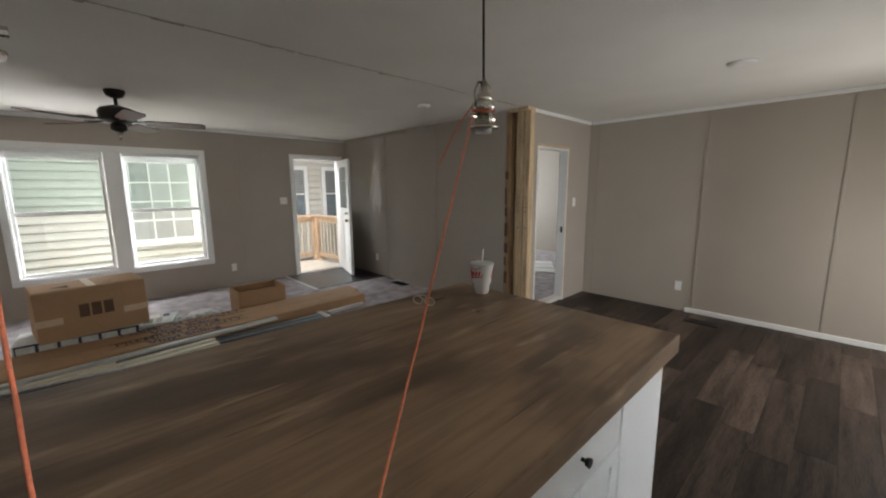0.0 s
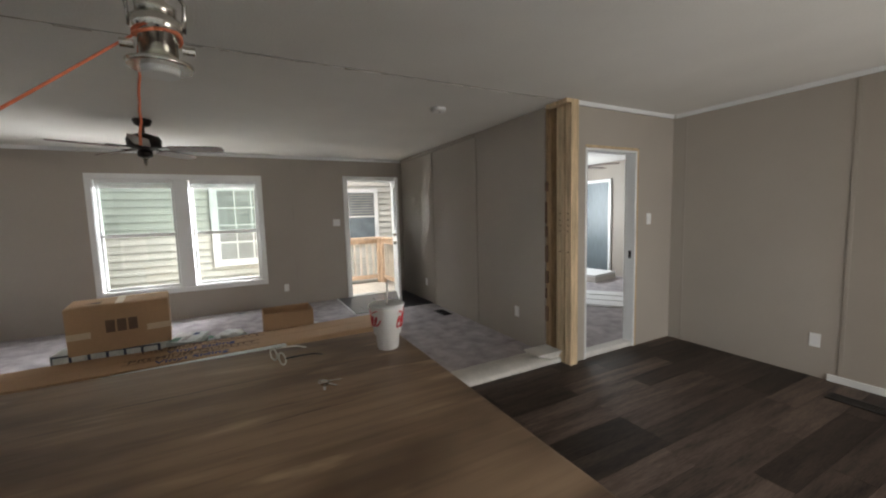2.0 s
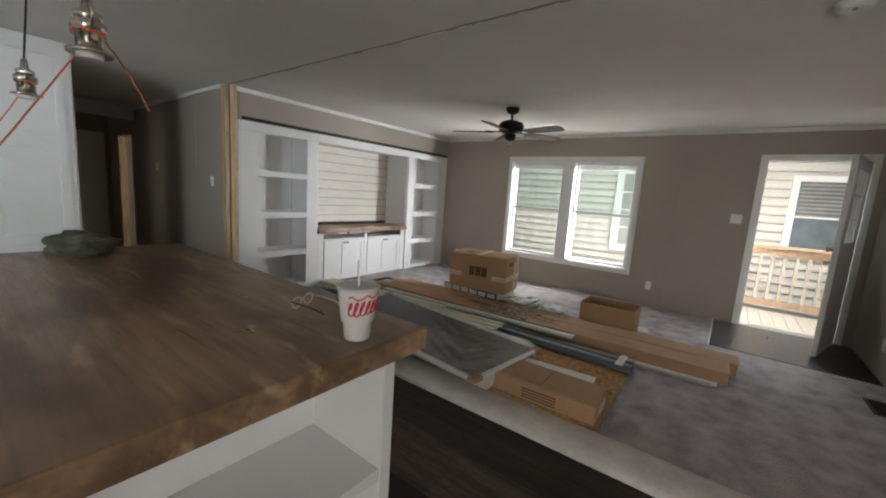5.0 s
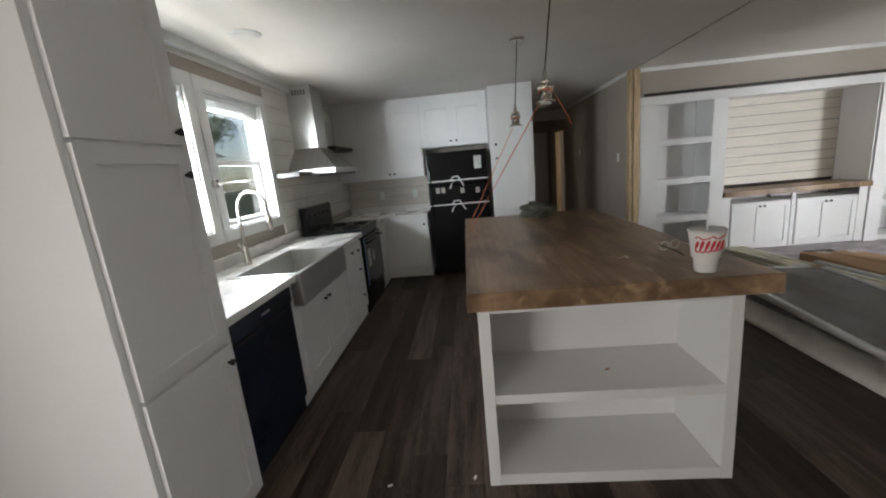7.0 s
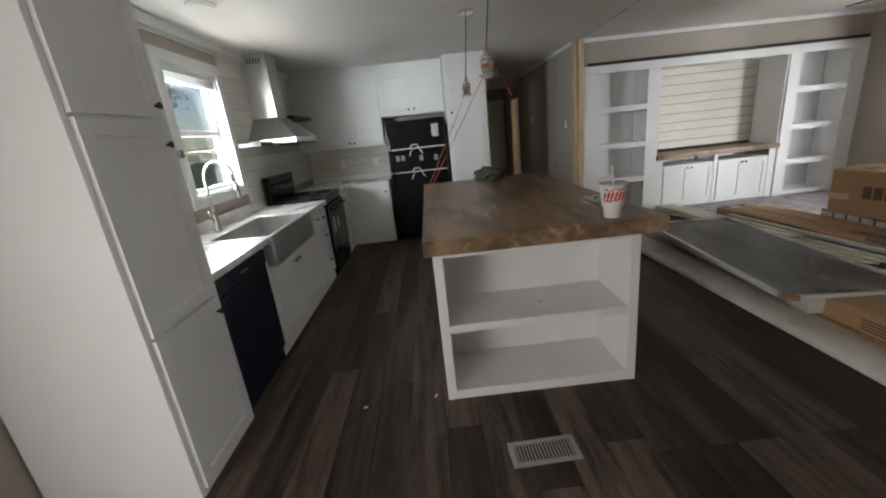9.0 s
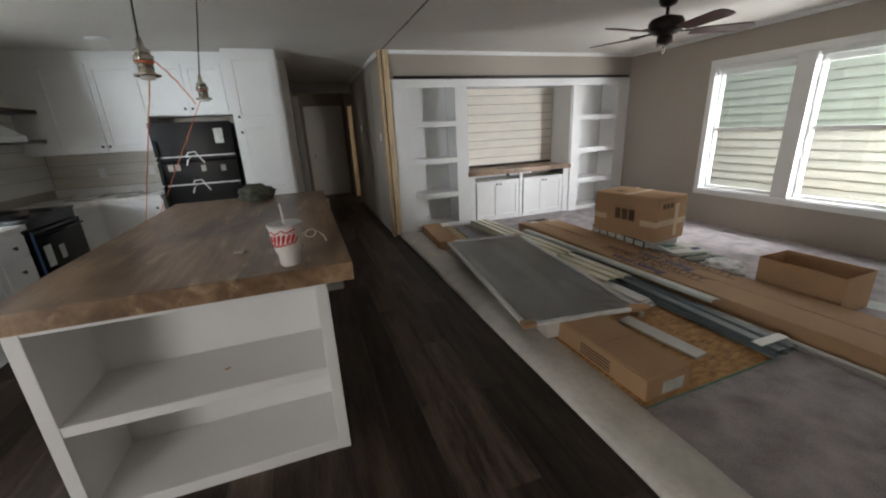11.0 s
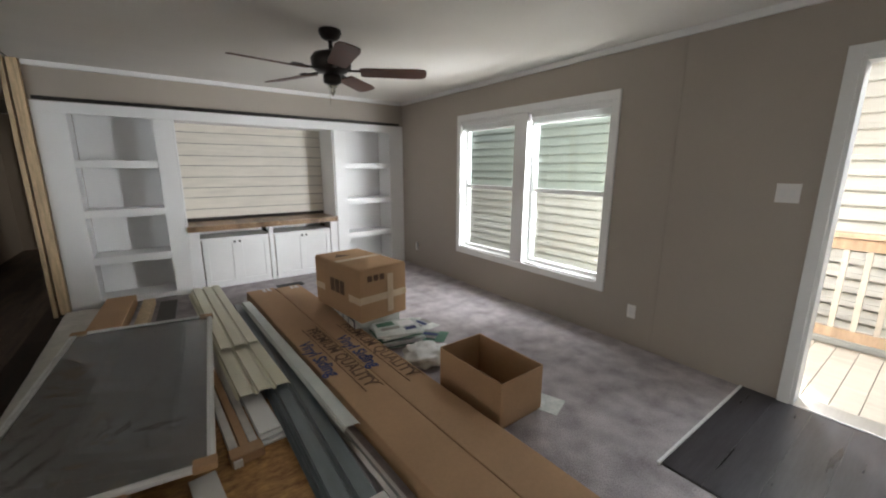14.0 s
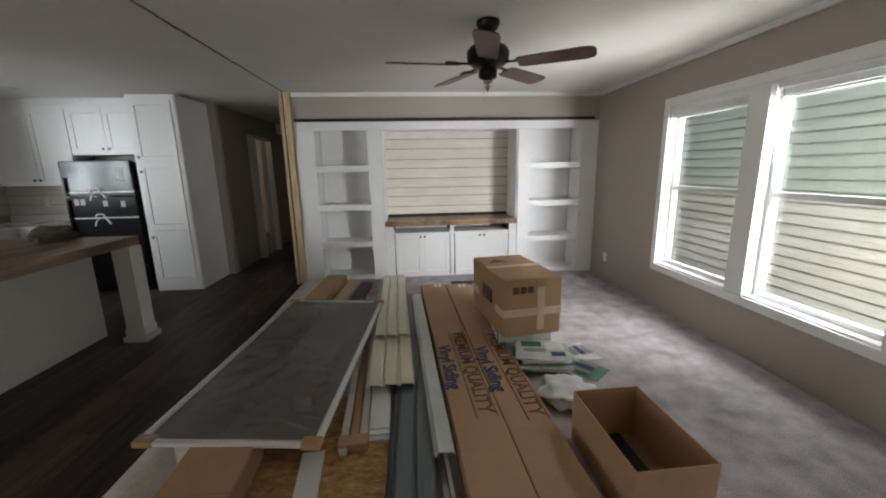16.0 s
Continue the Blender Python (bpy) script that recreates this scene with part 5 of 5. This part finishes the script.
# Thin near-black strip along the middle of the box bottom.
part("dark_strip", bx(-0.09, 0.09, -d / 2 + 0.01, d / 2 - 0.01, 0.0075, 0.016), M_gap, ob_, "dark strip along the box bottom")
single("plastic_scrap", bx(-0.09, 0.09, -0.1, 0.1, 0, 0.003, 0.001), M_paper, "pale blue plastic scrap beside the open box", "scrap", (-5.19, 1.93, ZC), 20)

# box under the screen
b3 = closed_carton((-2.985, 1.73, ZC), 2, 0.32, 0.74, 0.138, "flat brown cardboard box with printed side and label")
part("label_sticker", bx(-0.10, 0.05, 0.371, 0.3735, 0.03, 0.10), M_paper, b3, "white shipping label")
for k in range(4):
    part("printed_bar", bx(0.161, 0.163, -0.12, 0.12, 0.03 + 0.02 * k, 0.04 + 0.02 * k), M_printb, b3)
ps = bmesh.new()
grid = []
for j in range(12):
    grid.append([ps.verts.new((-2.80 - j * 0.05, 2.06 + i * 0.03 + 0.02 * noise.noise((j, i, 3)), ZC + 0.004 + 0.03 * abs(noise.noise((i * 0.9, j * 0.8, 1))) * (i > 0))) for i in range(5)])
for a, b in zip(grid, grid[1:]):
    for k in range(4):
        ps.faces.new((a[k], a[k + 1], b[k + 1], b[k]))
single("plastic_wrap", ps, M_film, "crinkled clear plastic wrap beside the flat box", "plastic wrap")

# OSB sheet
osb = thing("osb_sheet", (-3.30, 1.50, ZC), "oriented strand board sheet with green edge on the carpet", "board", rz=1.5)
part("sheet", bx(-0.50, 0.50, -0.62, 0.62, 0, 0.014, 0.001), M_osb, osb)
part("edge", bx(-0.50, 0.50, 0.6205, 0.624, 0, 0.0135), M_green, osb, "green painted edge")

# white trim piece on the board, short lumber and trim bundle
single("trim_offcut", bx(-0.055, 0.055, -0.28, 0.28, 0, 0.016, 0.002), M_trim, "white trim offcut on the strand board", "trim offcut", (-3.42, 1.66, ZC + 0.016), 6)
tbd = thing("trim_bundle", (-3.66, 0.80, ZC), "bundle of white trim boards and brown wrapped ends", "trim bundle", rz=3)
for k in range(4):
    part("trim_board", bx(-0.10 + 0.003 * k, 0.02, -0.9, 0.55 - 0.03 * k, 0.014 * k, 0.014 * k + 0.012, 0.002), M_trim, tbd)
for k in range(3):
    part("lath", bx(0.03 + 0.05 * k, 0.07 + 0.05 * k, -1.0, 0.56 + 0.02 * k, 0.0, 0.03 + 0.01 * k, 0.002), M_pad if k != 1 else M_card, tbd)
part("wrap", bx(0.025, 0.18, 0.50, 0.585, 0.0, 0.062, 0.006), M_card, tbd, "brown cardboard wrap")

# small lumber near the far stud
for (x, y, w, d, h, m, rz, lab) in ((-2.90, -1.33, 0.24, 0.95, 0.11, M_card, -4, "short brown carton by the bookcase"), (-3.13, -1.25, 0.10, 0.9, 0.07, M_stud, -4, "short pine board by the bookcase"), (-3.30, -1.2, 0.15, 0.85, 0.04, M_shelf, -4, "dark board offcut by the bookcase")):
    single("offcut" if m is not M_card else "short_carton", bx(-w / 2, w / 2, -d / 2, d / 2, 0, h, 0.004), m, lab, "offcut" if m is not M_card else "carton", (x, y, ZC), rz)


# siding panels: a ridged profile drawn along a line
def ridged(far, near, w, z0, z1, material, label, cat="siding panel", ridges=2, lift=0.0):
    (cx, cy), rz, L = oriented(far, near)
    s = thing("vinyl_siding", (cx, cy, 0), label, cat, rz=rz)
    prof = []
    for k in range(ridges):
        u = -w / 2 + k * w / ridges
        q = w / ridges
        prof += [(u, 0.0), (u + 0.1 * q, 0.014), (u + 0.82 * q, 0.020), (u + 0.86 * q, 0.002)]
    prof += [(w / 2, 0.0), (w / 2 + 0.004, 0.012)]
    b = bmesh.new()
    rows = []
    N = 16
    ring = prof + [(x, q - 0.003) for x, q in reversed(prof)]
    for i in range(N + 1):
        t = i / N
        z = z0 + (z1 - z0) * t + lift * math.sin(math.pi * t) + 0.004 * noise.noise((t * 4, w * 30, cx))
        rows.append([b.verts.new((x, -L / 2 + L * t, z + q)) for x, q in ring])
    for a, c in zip(rows, rows[1:]):
        for k in range(len(ring)):
            b.faces.new((a[k], a[(k + 1) % len(ring)], c[(k + 1) % len(ring)], c[k]))
    b.faces.new(rows[0][::-1]), b.faces.new(rows[-1])
    part("panel", b, material, s)
    return s


ridged((-3.66, -1.72), (-3.765, 0.92), 0.31, 0.055, 0.112, M_cream, "cream ridged vinyl siding panel on the stack", ridges=3)
ridged((-3.68, -1.76), (-3.735, 0.20), 0.28, 0.090, 0.128, M_cream, "shorter cream ridged vinyl siding panel laid on another", ridges=3)
ridged((-3.88, -1.0), (-3.89, 2.13), 0.21, 0.024, 0.050, M_slate, "slate grey vinyl siding panel", ridges=2)
ridged((-3.95, -1.0), (-3.90, 2.12), 0.20, 0.055, 0.072, M_slate, "slate grey vinyl siding panel on another", ridges=2)
ridged((-3.96, -0.9), (-4.06, 1.56), 0.10, 0.10, 0.118, M_pale, "pale grey vinyl trim channel on the stack", ridges=1)
single("siding_tape", bx(-0.125, 0.125, -0.03, 0.03, 0, 0.004, 0.001), M_plate, "white tape band round the slate siding", "tape", (-3.895, 2.03, 0.095), 0)
nb = thing("aluminium_flashing", (-4.075, 1.86, ZC), "thin white aluminium strips along the carton", "metal strip", rz=3)
part("strip", bx(-0.022, -0.004, -0.85, 0.84, 0, 0.03, 0.002), M_trim, nb)
part("strip", bx(0.004, 0.03, -0.80, 0.80, 0, 0.022, 0.002), M_steel, nb)

# framed screen in plastic
sc = thing("window_screen", (-3.085, 0.455, 0.172), "large white-framed screen wrapped in clear plastic", "screen", rz=-5.2, ry=-1.5, rx=-1.0)
W2, L2 = 0.455, 0.99
part("frame_rail", bx(-W2, W2, L2 - 0.035, L2, 0, 0.022, 0.003), M_trim, sc)
part("frame_rail", bx(-W2, W2, -L2, -L2 + 0.035, 0, 0.022, 0.003), M_trim, sc)
part("frame_stile", bx(-W2, -W2 + 0.035, -L2 + 0.0352, L2 - 0.0352, 0, 0.022, 0.003), M_trim, sc)
part("frame_stile", bx(W2 - 0.035, W2, -L2 + 0.0352, L2 - 0.0352, 0, 0.022, 0.003), M_trim, sc)
part("mesh", bx(-W2 + 0.034, W2 - 0.034, -L2 + 0.034, L2 - 0.034, 0.008, 0.011), M_mesh, sc, "grey mesh under wrinkled plastic")
for sx, sy in ((-1, -1), (-1, 1), (1, -1), (1, 1)):
    part("corner_guard", bx(sx * (W2 - 0.09), sx * (W2 + 0.006), sy * (L2 - 0.06), sy * (L2 + 0.006), -0.004, 0.027, 0.003), M_card, sc, "brown cardboard corner guard")
wr = bmesh.new()
G1, G2 = 96, 40
def wrinkle(i, j):
    a = max(0.0, noise.noise((j * 0.55 + 0.12 * i, i * 0.07, 1.7))) * 0.026
    b = max(0.0, noise.noise((j * 0.22 - 0.30 * i, i * 0.05 + j * 0.04, 5.1)) - 0.1) * 0.022
    return 0.023 + a + b + 0.002 * noise.noise((i * 0.6, j * 0.9, 8))


gv = [[wr.verts.new((-W2 + 0.02 + (2 * W2 - 0.04) * i / G2, -L2 + 0.02 + (2 * L2 - 0.04) * j / G1, wrinkle(i, j * 0.6))) for i in range(G2 + 1)] for j in range(G1 + 1)]
for a, b in zip(gv, gv[1:]):
    for k in range(G2):
        wr.faces.new((a[k], a[k + 1], b[k + 1], b[k])).smooth = True
part("plastic_film", wr, M_film, sc, "wrinkled clear plastic film")
# bearers under the screen
single("bearer_board", bx(-0.05, 0.05, -1.0, 1.0, 0, 0.10, 0.003), M_pad, "white wrapped bearer under the screen", "board", (-2.86, 0.40, 0.045), -5)
single("bearer_board", bx(-0.05, 0.05, -0.9, 0.7, 0, 0.11, 0.003), M_pad, "white wrapped bearer under the screen", "board", (-3.30, 0.30, ZC), -5)

# papers and bag
ms = thing("magazine_stack", (-4.87, 0.60, ZC), "loose stack of printed magazines beside the taped box", "magazines", rz=-10)
for k in range(7):
    mg = bx(-0.19 + 0.008 * (k % 3), 0.19 - 0.01 * (k % 2), -0.145, 0.145 + 0.012 * ((k * 5) % 4), 0.019 * k, 0.019 * k + 0.018, 0.003)
    bmesh.ops.rotate(mg, verts=mg.verts, matrix=Matrix.Rotation(radians((k * 37) % 17 - 8), 3, "Z"))
    part("magazine", mg, M_green if k in (1, 4) else M_paper, ms)
for k, (x0, x1, y0, y1) in enumerate(((-0.16, -0.03, -0.10, 0.02), (0.0, 0.15, -0.11, -0.03), (-0.02, 0.14, 0.0, 0.05), (-0.15, -0.05, 0.05, 0.11))):
    part("printed_block", bx(x0, x1, y0, y1, 0.1325, 0.134), (M_plate, M_green, M_vent, M_print)[k], ms)
for i, (x, y, rz, m, lab) in enumerate(((-5.16, 0.70, 40, M_green, "green printed leaflet on the carpet"), (-5.22, 0.45, 10, M_paper, "printed leaflet beside the flat pack"))):
    lf = bmesh.new()
    vv = [[lf.verts.new((-0.11 + 0.055 * a, -0.14 + 0.07 * b, 0.004 + 0.012 * abs(noise.noise((a * 0.5 + i, b * 0.5, 4))))) for a in range(5)] for b in range(5)]
    for p, q in zip(vv, vv[1:]):
        for k in range(4):
            lf.faces.new((p[k], p[k + 1], q[k + 1], q[k])).smooth = True
    o = thing("leaflet", (x, y, ZC + 0.003 * i), lab, "leaflet", "scattered leaflets", rz)
    part("sheet", lf, m, o)
    for k in range(3):
        part("printed_block", bx(-0.09 + 0.06 * k, -0.045 + 0.06 * k, -0.08, 0.06, 0.017, 0.0175), M_print if k % 2 else M_vent, o)
bag = bmesh.new()
bmesh.ops.create_icosphere(bag, subdivisions=4, radius=1)
for v in bag.verts:
    p = v.co.copy()
    r = 1 + 0.35 * noise.noise(p * 2.1) + 0.16 * noise.noise(p * 5)
    v.co = Vector((p.x * 0.17 * r, p.y * 0.15 * r, max(0, 0.06 + p.z * 0.075 * r)))
for f in bag.faces:
    f.smooth = True
single("plastic_bag", bag, M_bag, "crumpled white plastic bag on the carpet", "plastic bag", (-4.87, 1.04, ZC))

# ---- on the island ----
cup = thing("foam_cup", (-1.245, 1.715, 0.935), "white foam cup with red script print and straw", "cup")
part("body", turned(bmesh.new(), [(0.036, 0), (0.040, 0.005), (0.044, 0.055), (0.051, 0.06), (0.063, 0.16), (0.065, 0.163)], 32), M_cup, cup)
part("lid", turned(bmesh.new(), [(0.067, 0.1632), (0.068, 0.170), (0.060, 0.175), (0.058, 0.168)], 32), M_bag, cup, "translucent plastic lid")
part("straw", tube(bmesh.new(), [(0.0, 0.0, 0.16), (0.006, 0.004, 0.25)], 0.004, 8), M_plate, cup)
for side in (0, 1):
    for (zc, n_, amp, lean, rr) in ((0.108, 74, 0.020, 10.0, 0.0030), (0.143, 30, 0.005, 4.0, 0.0024)):
        pts = []
        for k in range(n_):
            a = radians(side * 180 + 20 + k * 110 / n_ + lean * math.sin(k * 0.52 + 0.8))
            z = zc + amp * math.sin(k * 0.52) * (1.25 - 0.6 * abs(k / n_ - 0.3)) + 0.008 * (k / n_)
            r = 0.0512 + (z - 0.06) * 0.12
            pts.append((r * math.cos(a), r * math.sin(a), z))
        part("red_script", tube(bmesh.new(), pts, rr, 6), M_red, cup, "red brush script band")
gl_ = thing("eyeglasses", (-1.30, 1.33, 0.935), "white-framed eyeglasses lying open on the island", "eyeglasses", rz=200)
M_ivory = mat("ivory_plastic", (0.70, 0.67, 0.58), 0.3, var=0.03, bump=0.0)
for s in (-1, 1):
    rim = [(s * 0.034 + 0.027 * math.cos(a), 0.0, 0.024 + 0.02 * math.sin(a)) for a in [2 * math.pi * k / 20 for k in range(21)]]
    part("rim", tube(bmesh.new(), rim, 0.003, 6), M_ivory, gl_)
    part("temple", tube(bmesh.new(), [(s * 0.062, 0, 0.032), (s * 0.066, -0.05, 0.028), (s * 0.064, -0.10, 0.02), (s * 0.058, -0.135, 0.006)], 0.003, 6), M_ivory if s > 0 else M_matt, gl_)
part("bridge", tube(bmesh.new(), [(-0.009, 0, 0.03), (0, 0.002, 0.034), (0.009, 0, 0.03)], 0.003, 6), M_ivory, gl_)
ky = thing("keys", (-1.04, 1.44, 0.935), "small bunch of metal keys on the island", "keys", rz=30)
for k in range(3):
    kk = bmesh.new()
    cyl(kk, (0, 0, 0.002 + 0.003 * k), (0, 0, 0.0045 + 0.003 * k), 0.012, seg=12)
    box(kk, 0.01, 0.05, -0.004, 0.004, 0.002 + 0.003 * k, 0.0045 + 0.003 * k)
    bmesh.ops.rotate(kk, verts=kk.verts, matrix=Matrix.Rotation(radians(-40 + 45 * k), 3, "Z"))
    part("key", kk, M_nickel, ky)
part("ring", tube(bmesh.new(), [(-0.008 + 0.013 * math.cos(a), 0.013 * math.sin(a), 0.008) for a in [2 * math.pi * k / 16 for k in range(17)]], 0.0012, 6), M_steel, ky)
cl = bmesh.new()
bmesh.ops.create_icosphere(cl, subdivisions=4, radius=1)
for v in cl.verts:
    p = v.co.copy()
    r = 1 + 0.3 * noise.noise(p * 1.8 + Vector((3, 0, 0))) + 0.2 * noise.noise(p * 4.3)
    v.co = Vector((p.x * 0.15 * r, p.y * 0.17 * r, max(0, 0.05 + p.z * 0.075 * r)))
for f in cl.faces:
    f.smooth = True
single("work_bag", cl, M_cloth, "crumpled olive canvas bag on the island", "bag", (-0.94, -0.27, 0.935), 15)
single("paint_chip", bx(-0.012, 0.012, -0.006, 0.006, 0, 0.004, 0.001), M_card, "small brown scrap on the island shelf", "scrap", (-0.90, 1.60, 0.455), 30)
single("paint_chip", bx(-0.012, 0.012, -0.005, 0.005, 0, 0.004, 0.001), M_pad, "small pale scrap on the vinyl floor", "scrap", (0.15, 1.75, 0), 20)
single("paint_chip", bx(-0.012, 0.012, -0.005, 0.005, 0, 0.004, 0.001), M_pad, "small pale scrap on the vinyl floor", "scrap", (-0.25, 1.72, 0), 70)

# ---- outside ----
ground = setting("ground", bx(-300, 300, -300, 300, -1.0, -0.85), M_ground, "grass and bare soil around the houses", "ground")


def neighbour(name, x, y0, y1, z0, z1, face, wins, label, lap=0.14):
    """A sided house wall along y at x; face +1 looks to +x. wins: (y0, y1, z0, z1, columns, rows, trim)."""
    h = thing(name, (x, 0, z0), label, "house")
    part("wall", bx(-0.2 * face, 0, y0, y1, 0, z1 - z0), M_sid, h)
    me = None
    z = 0.0
    k = 0
    b = bmesh.new()
    prof = ((0.001, 0.020), (0.056, 0.020), (0.060, 0.026), (0.052, 0.5 * lap), (0.042, 0.52 * lap), (0.030, lap), (0.001, lap))
    la, lb = [[b.verts.new((p * face, yy, q)) for p, q in prof] for yy in (y0, y1)]
    for k in range(len(prof)):
        b.faces.new((la[k], la[(k + 1) % len(prof)], lb[(k + 1) % len(prof)], lb[k]))
    b.faces.new(la[::-1]), b.faces.new(lb)
    me = mesh_of("siding_board", b, M_sid)
    while z + lap <= z1 - z0:
        piece("siding_board", me, h, (0, 0, z))
        z += lap
    for (a, c, q0, q1, nc, nr, tw) in wins:
        f = face
        w = part("window", bx(0.032 * f, 0.068 * f, a, c, q0 - z0, q1 - z0), M_haze if nc == 3 else M_dark, h, "dark window pane")
        for aa in ((a - tw, a, q0 - tw, q1 + tw), (c, c + tw, q0 - tw, q1 + tw), (a, c, q0 - tw, q0), (a, c, q1, q1 + tw)):
            part("frame", bx(0.034 * f, 0.095 * f, aa[0], aa[1], aa[2] - z0, aa[3] - z0, 0.004), M_trim, w)
        for i in range(1, nc):
            u = a + (c - a) * i / nc
            part("bar", bx(0.0685 * f, 0.078 * f, u - 0.012, u + 0.012, q0 - z0, q1 - z0), M_trim, w)
        for i in range(1, nr):
            u = q0 + (q1 - q0) * i / nr - z0
            part("bar", bx(0.0682 * f, 0.080 * f, a, c, u - 0.014, u + 0.014), M_trim, w)
        if nc == 1:
            for i in range(9):
                part("slat", bx(0.0682 * f, 0.074 * f, a + 0.02, c - 0.02, q1 - z0 - 0.06 - 0.06 * i, q1 - z0 - 0.035 - 0.06 * i), M_vent, w)
    part("fascia", bx(0.002 * face, 0.34 * face, y0, y1, z1 - z0 + 0.001, z1 - z0 + 0.16), M_trim, h)
    rf = bmesh.new()
    pr = ((0.42, 0.17), (-3.2, 1.75), (-6.8, 0.17))
    lo = [rf.verts.new((p * face, y0 - 0.2, q + z1 - z0)) for p, q in pr]
    hi = [rf.verts.new((p * face, y1 + 0.2, q + z1 - z0)) for p, q in pr]
    rf.faces.new((lo[0], lo[1], hi[1], hi[0])), rf.faces.new((lo[1], lo[2], hi[2], hi[1])), rf.faces.new(lo), rf.faces.new(hi[::-1]), rf.faces.new((lo[0], hi[0], hi[2], lo[2]))
    part("roof", rf, M_roof, h)
    return h


neighbour("neighbour_house", -8.75, -9, 14, -0.85, 3.1, 1, [(0.82, 1.72, 0.62, 2.0, 3, 4, 0.13), (3.38, 4.02, 0.85, 1.95, 1, 2, 0.09), (4.55, 5.2, 0.85, 1.95, 1, 2, 0.09)], "neighbouring house with cream lap siding and white windows")
neighbour("far_house", 7.2, -8, 12, -0.85, 2.2, -1, [(1.9, 2.8, 0.4, 1.6, 1, 2, 0.09), (-3.6, -2.6, 0.4, 1.6, 1, 2, 0.09)], "pale sided house seen through the kitchen windows")

# deck and railing
deck = setting("deck", bx(-8.0, -6.62, 2.0, 5.2, -0.85, -0.075), M_deckp, "new pale timber deck outside the front door", "deck")
dme = mesh_of("deck_board", bx(-0.685, 0.685, -0.067, 0.067, 0, 0.03, 0.003), M_deckp)
for k in range(23):
    piece("deck_board", dme, deck, (-7.31, 2.08 + 0.138 * k, -0.072))


def railing(p0, p1, label):
    (cx, cy), rz, L = oriented(p0, p1)
    r = thing("deck_railing", (cx, cy, -0.042), label, "railing", rz=rz)
    for s in (-1, 1):
        part("post", bx(-0.045, 0.045, s * L / 2 - 0.045, s * L / 2 + 0.045, 0, 0.96, 0.004), M_deck, r)
    part("cap_rail", bx(-0.07, 0.07, -L / 2 - 0.06, L / 2 + 0.06, 0.961, 1.0, 0.006), M_deck, r, "reddish-brown cap rail")
    part("top_rail", bx(-0.019, 0.019, -L / 2 + 0.046, L / 2 - 0.046, 0.86, 0.95, 0.003), M_deck, r)
    part("bottom_rail", bx(-0.019, 0.019, -L / 2 + 0.046, L / 2 - 0.046, 0.09, 0.18, 0.003), M_deck, r)
    n_ = int(L / 0.13)
    for k in range(1, n_):
        y = -L / 2 + L * k / n_
        part("baluster", bx(-0.018, 0.018, y - 0.018, y + 0.018, 0.181, 0.859), M_deckp, r)


railing((-7.93, 2.1), (-7.93, 3.85), "new timber deck railing with square balusters")
railing((-7.86, 3.92), (-6.75, 3.95), "short timber railing beside the deck steps")


# trees behind the far house
def tree(x, y, hgt, seed):
    rn = random.Random(seed)
    t = thing("tree", (x, y, -0.85), "broad green tree behind the neighbouring houses", "tree", "trees")
    tr = bmesh.new()
    cyl(tr, (0, 0, 0), (0.15, 0.1, hgt * 0.5), 0.22, 0.13, 10)
    tips = []
    for k in range(7):
        a = k * 0.9 + rn.uniform(-0.3, 0.3)
        tip = Vector((math.cos(a) * rn.uniform(1.0, 2.0), math.sin(a) * rn.uniform(1.0, 2.0), hgt * rn.uniform(0.65, 0.95)))
        cyl(tr, (0.12, 0.08, hgt * rn.uniform(0.38, 0.5)), tip, 0.08, 0.025, 7)
        tips.append(tip)
    part("trunk", tr, M_bark, t)
    vs, fs = [], []
    for tip in tips * 4:
        c = tip + Vector((rn.gauss(0, 0.5), rn.gauss(0, 0.5), rn.gauss(0, 0.45)))
        for k in range(130):
            p = c + Vector((rn.gauss(0, 0.42), rn.gauss(0, 0.42), rn.gauss(0, 0.32)))
            u = Vector((rn.uniform(-1, 1), rn.uniform(-1, 1), rn.uniform(-1, 1))).normalized() * rn.uniform(0.07, 0.13)
            v = u.orthogonal().normalized() * 0.05
            i0 = len(vs)
            vs += [p - u, p + v, p + u, p - v]
            fs.append((i0, i0 + 1, i0 + 2, i0 + 3))
    me = bpy.data.meshes.new("crown")
    me.from_pydata([tuple(v) for v in vs], [], fs)
    me.materials.append(M_leaf)
    cr = new("crown", me)
    cr.parent = t


tree(11.5, -3.5, 6.0, 3)
tree(12.5, -9.0, 7.0, 4)
tree(16.0, 2.0, 6.5, 6)
tree(13.0, -16.0, 7.0, 8)

# ---- vinyl planks of the kitchen and hall floor, laid along y ----
pw, pl = 0.182, 1.22
plank_me = {}
def plank(x, y0, y1):
    L = round(y1 - y0, 3)
    if L < 0.03:
        return
    if L not in plank_me:
        plank_me[L] = mesh_of("plank", bx(-pw / 2 + 0.0008, pw / 2 - 0.0008, 0.0008, L - 0.0008, -0.006, 0.0, 0.0008), M_plank)
    piece("plank", plank_me[L], sub, (x, y0, 0))


rnd = random.Random(5)
for r in range(22):
    x = -2.48 + pw / 2 + r * pw
    y_start = -6.5 if x < -1.25 else -1.9
    y = y_start - rnd.choice((0.0, 0.2, 0.4, 0.6, 0.8, 1.0))
    while y < YK:
        plank(x, round(max(y, y_start), 3), round(min(y + pl, YK), 3))
        y += pl
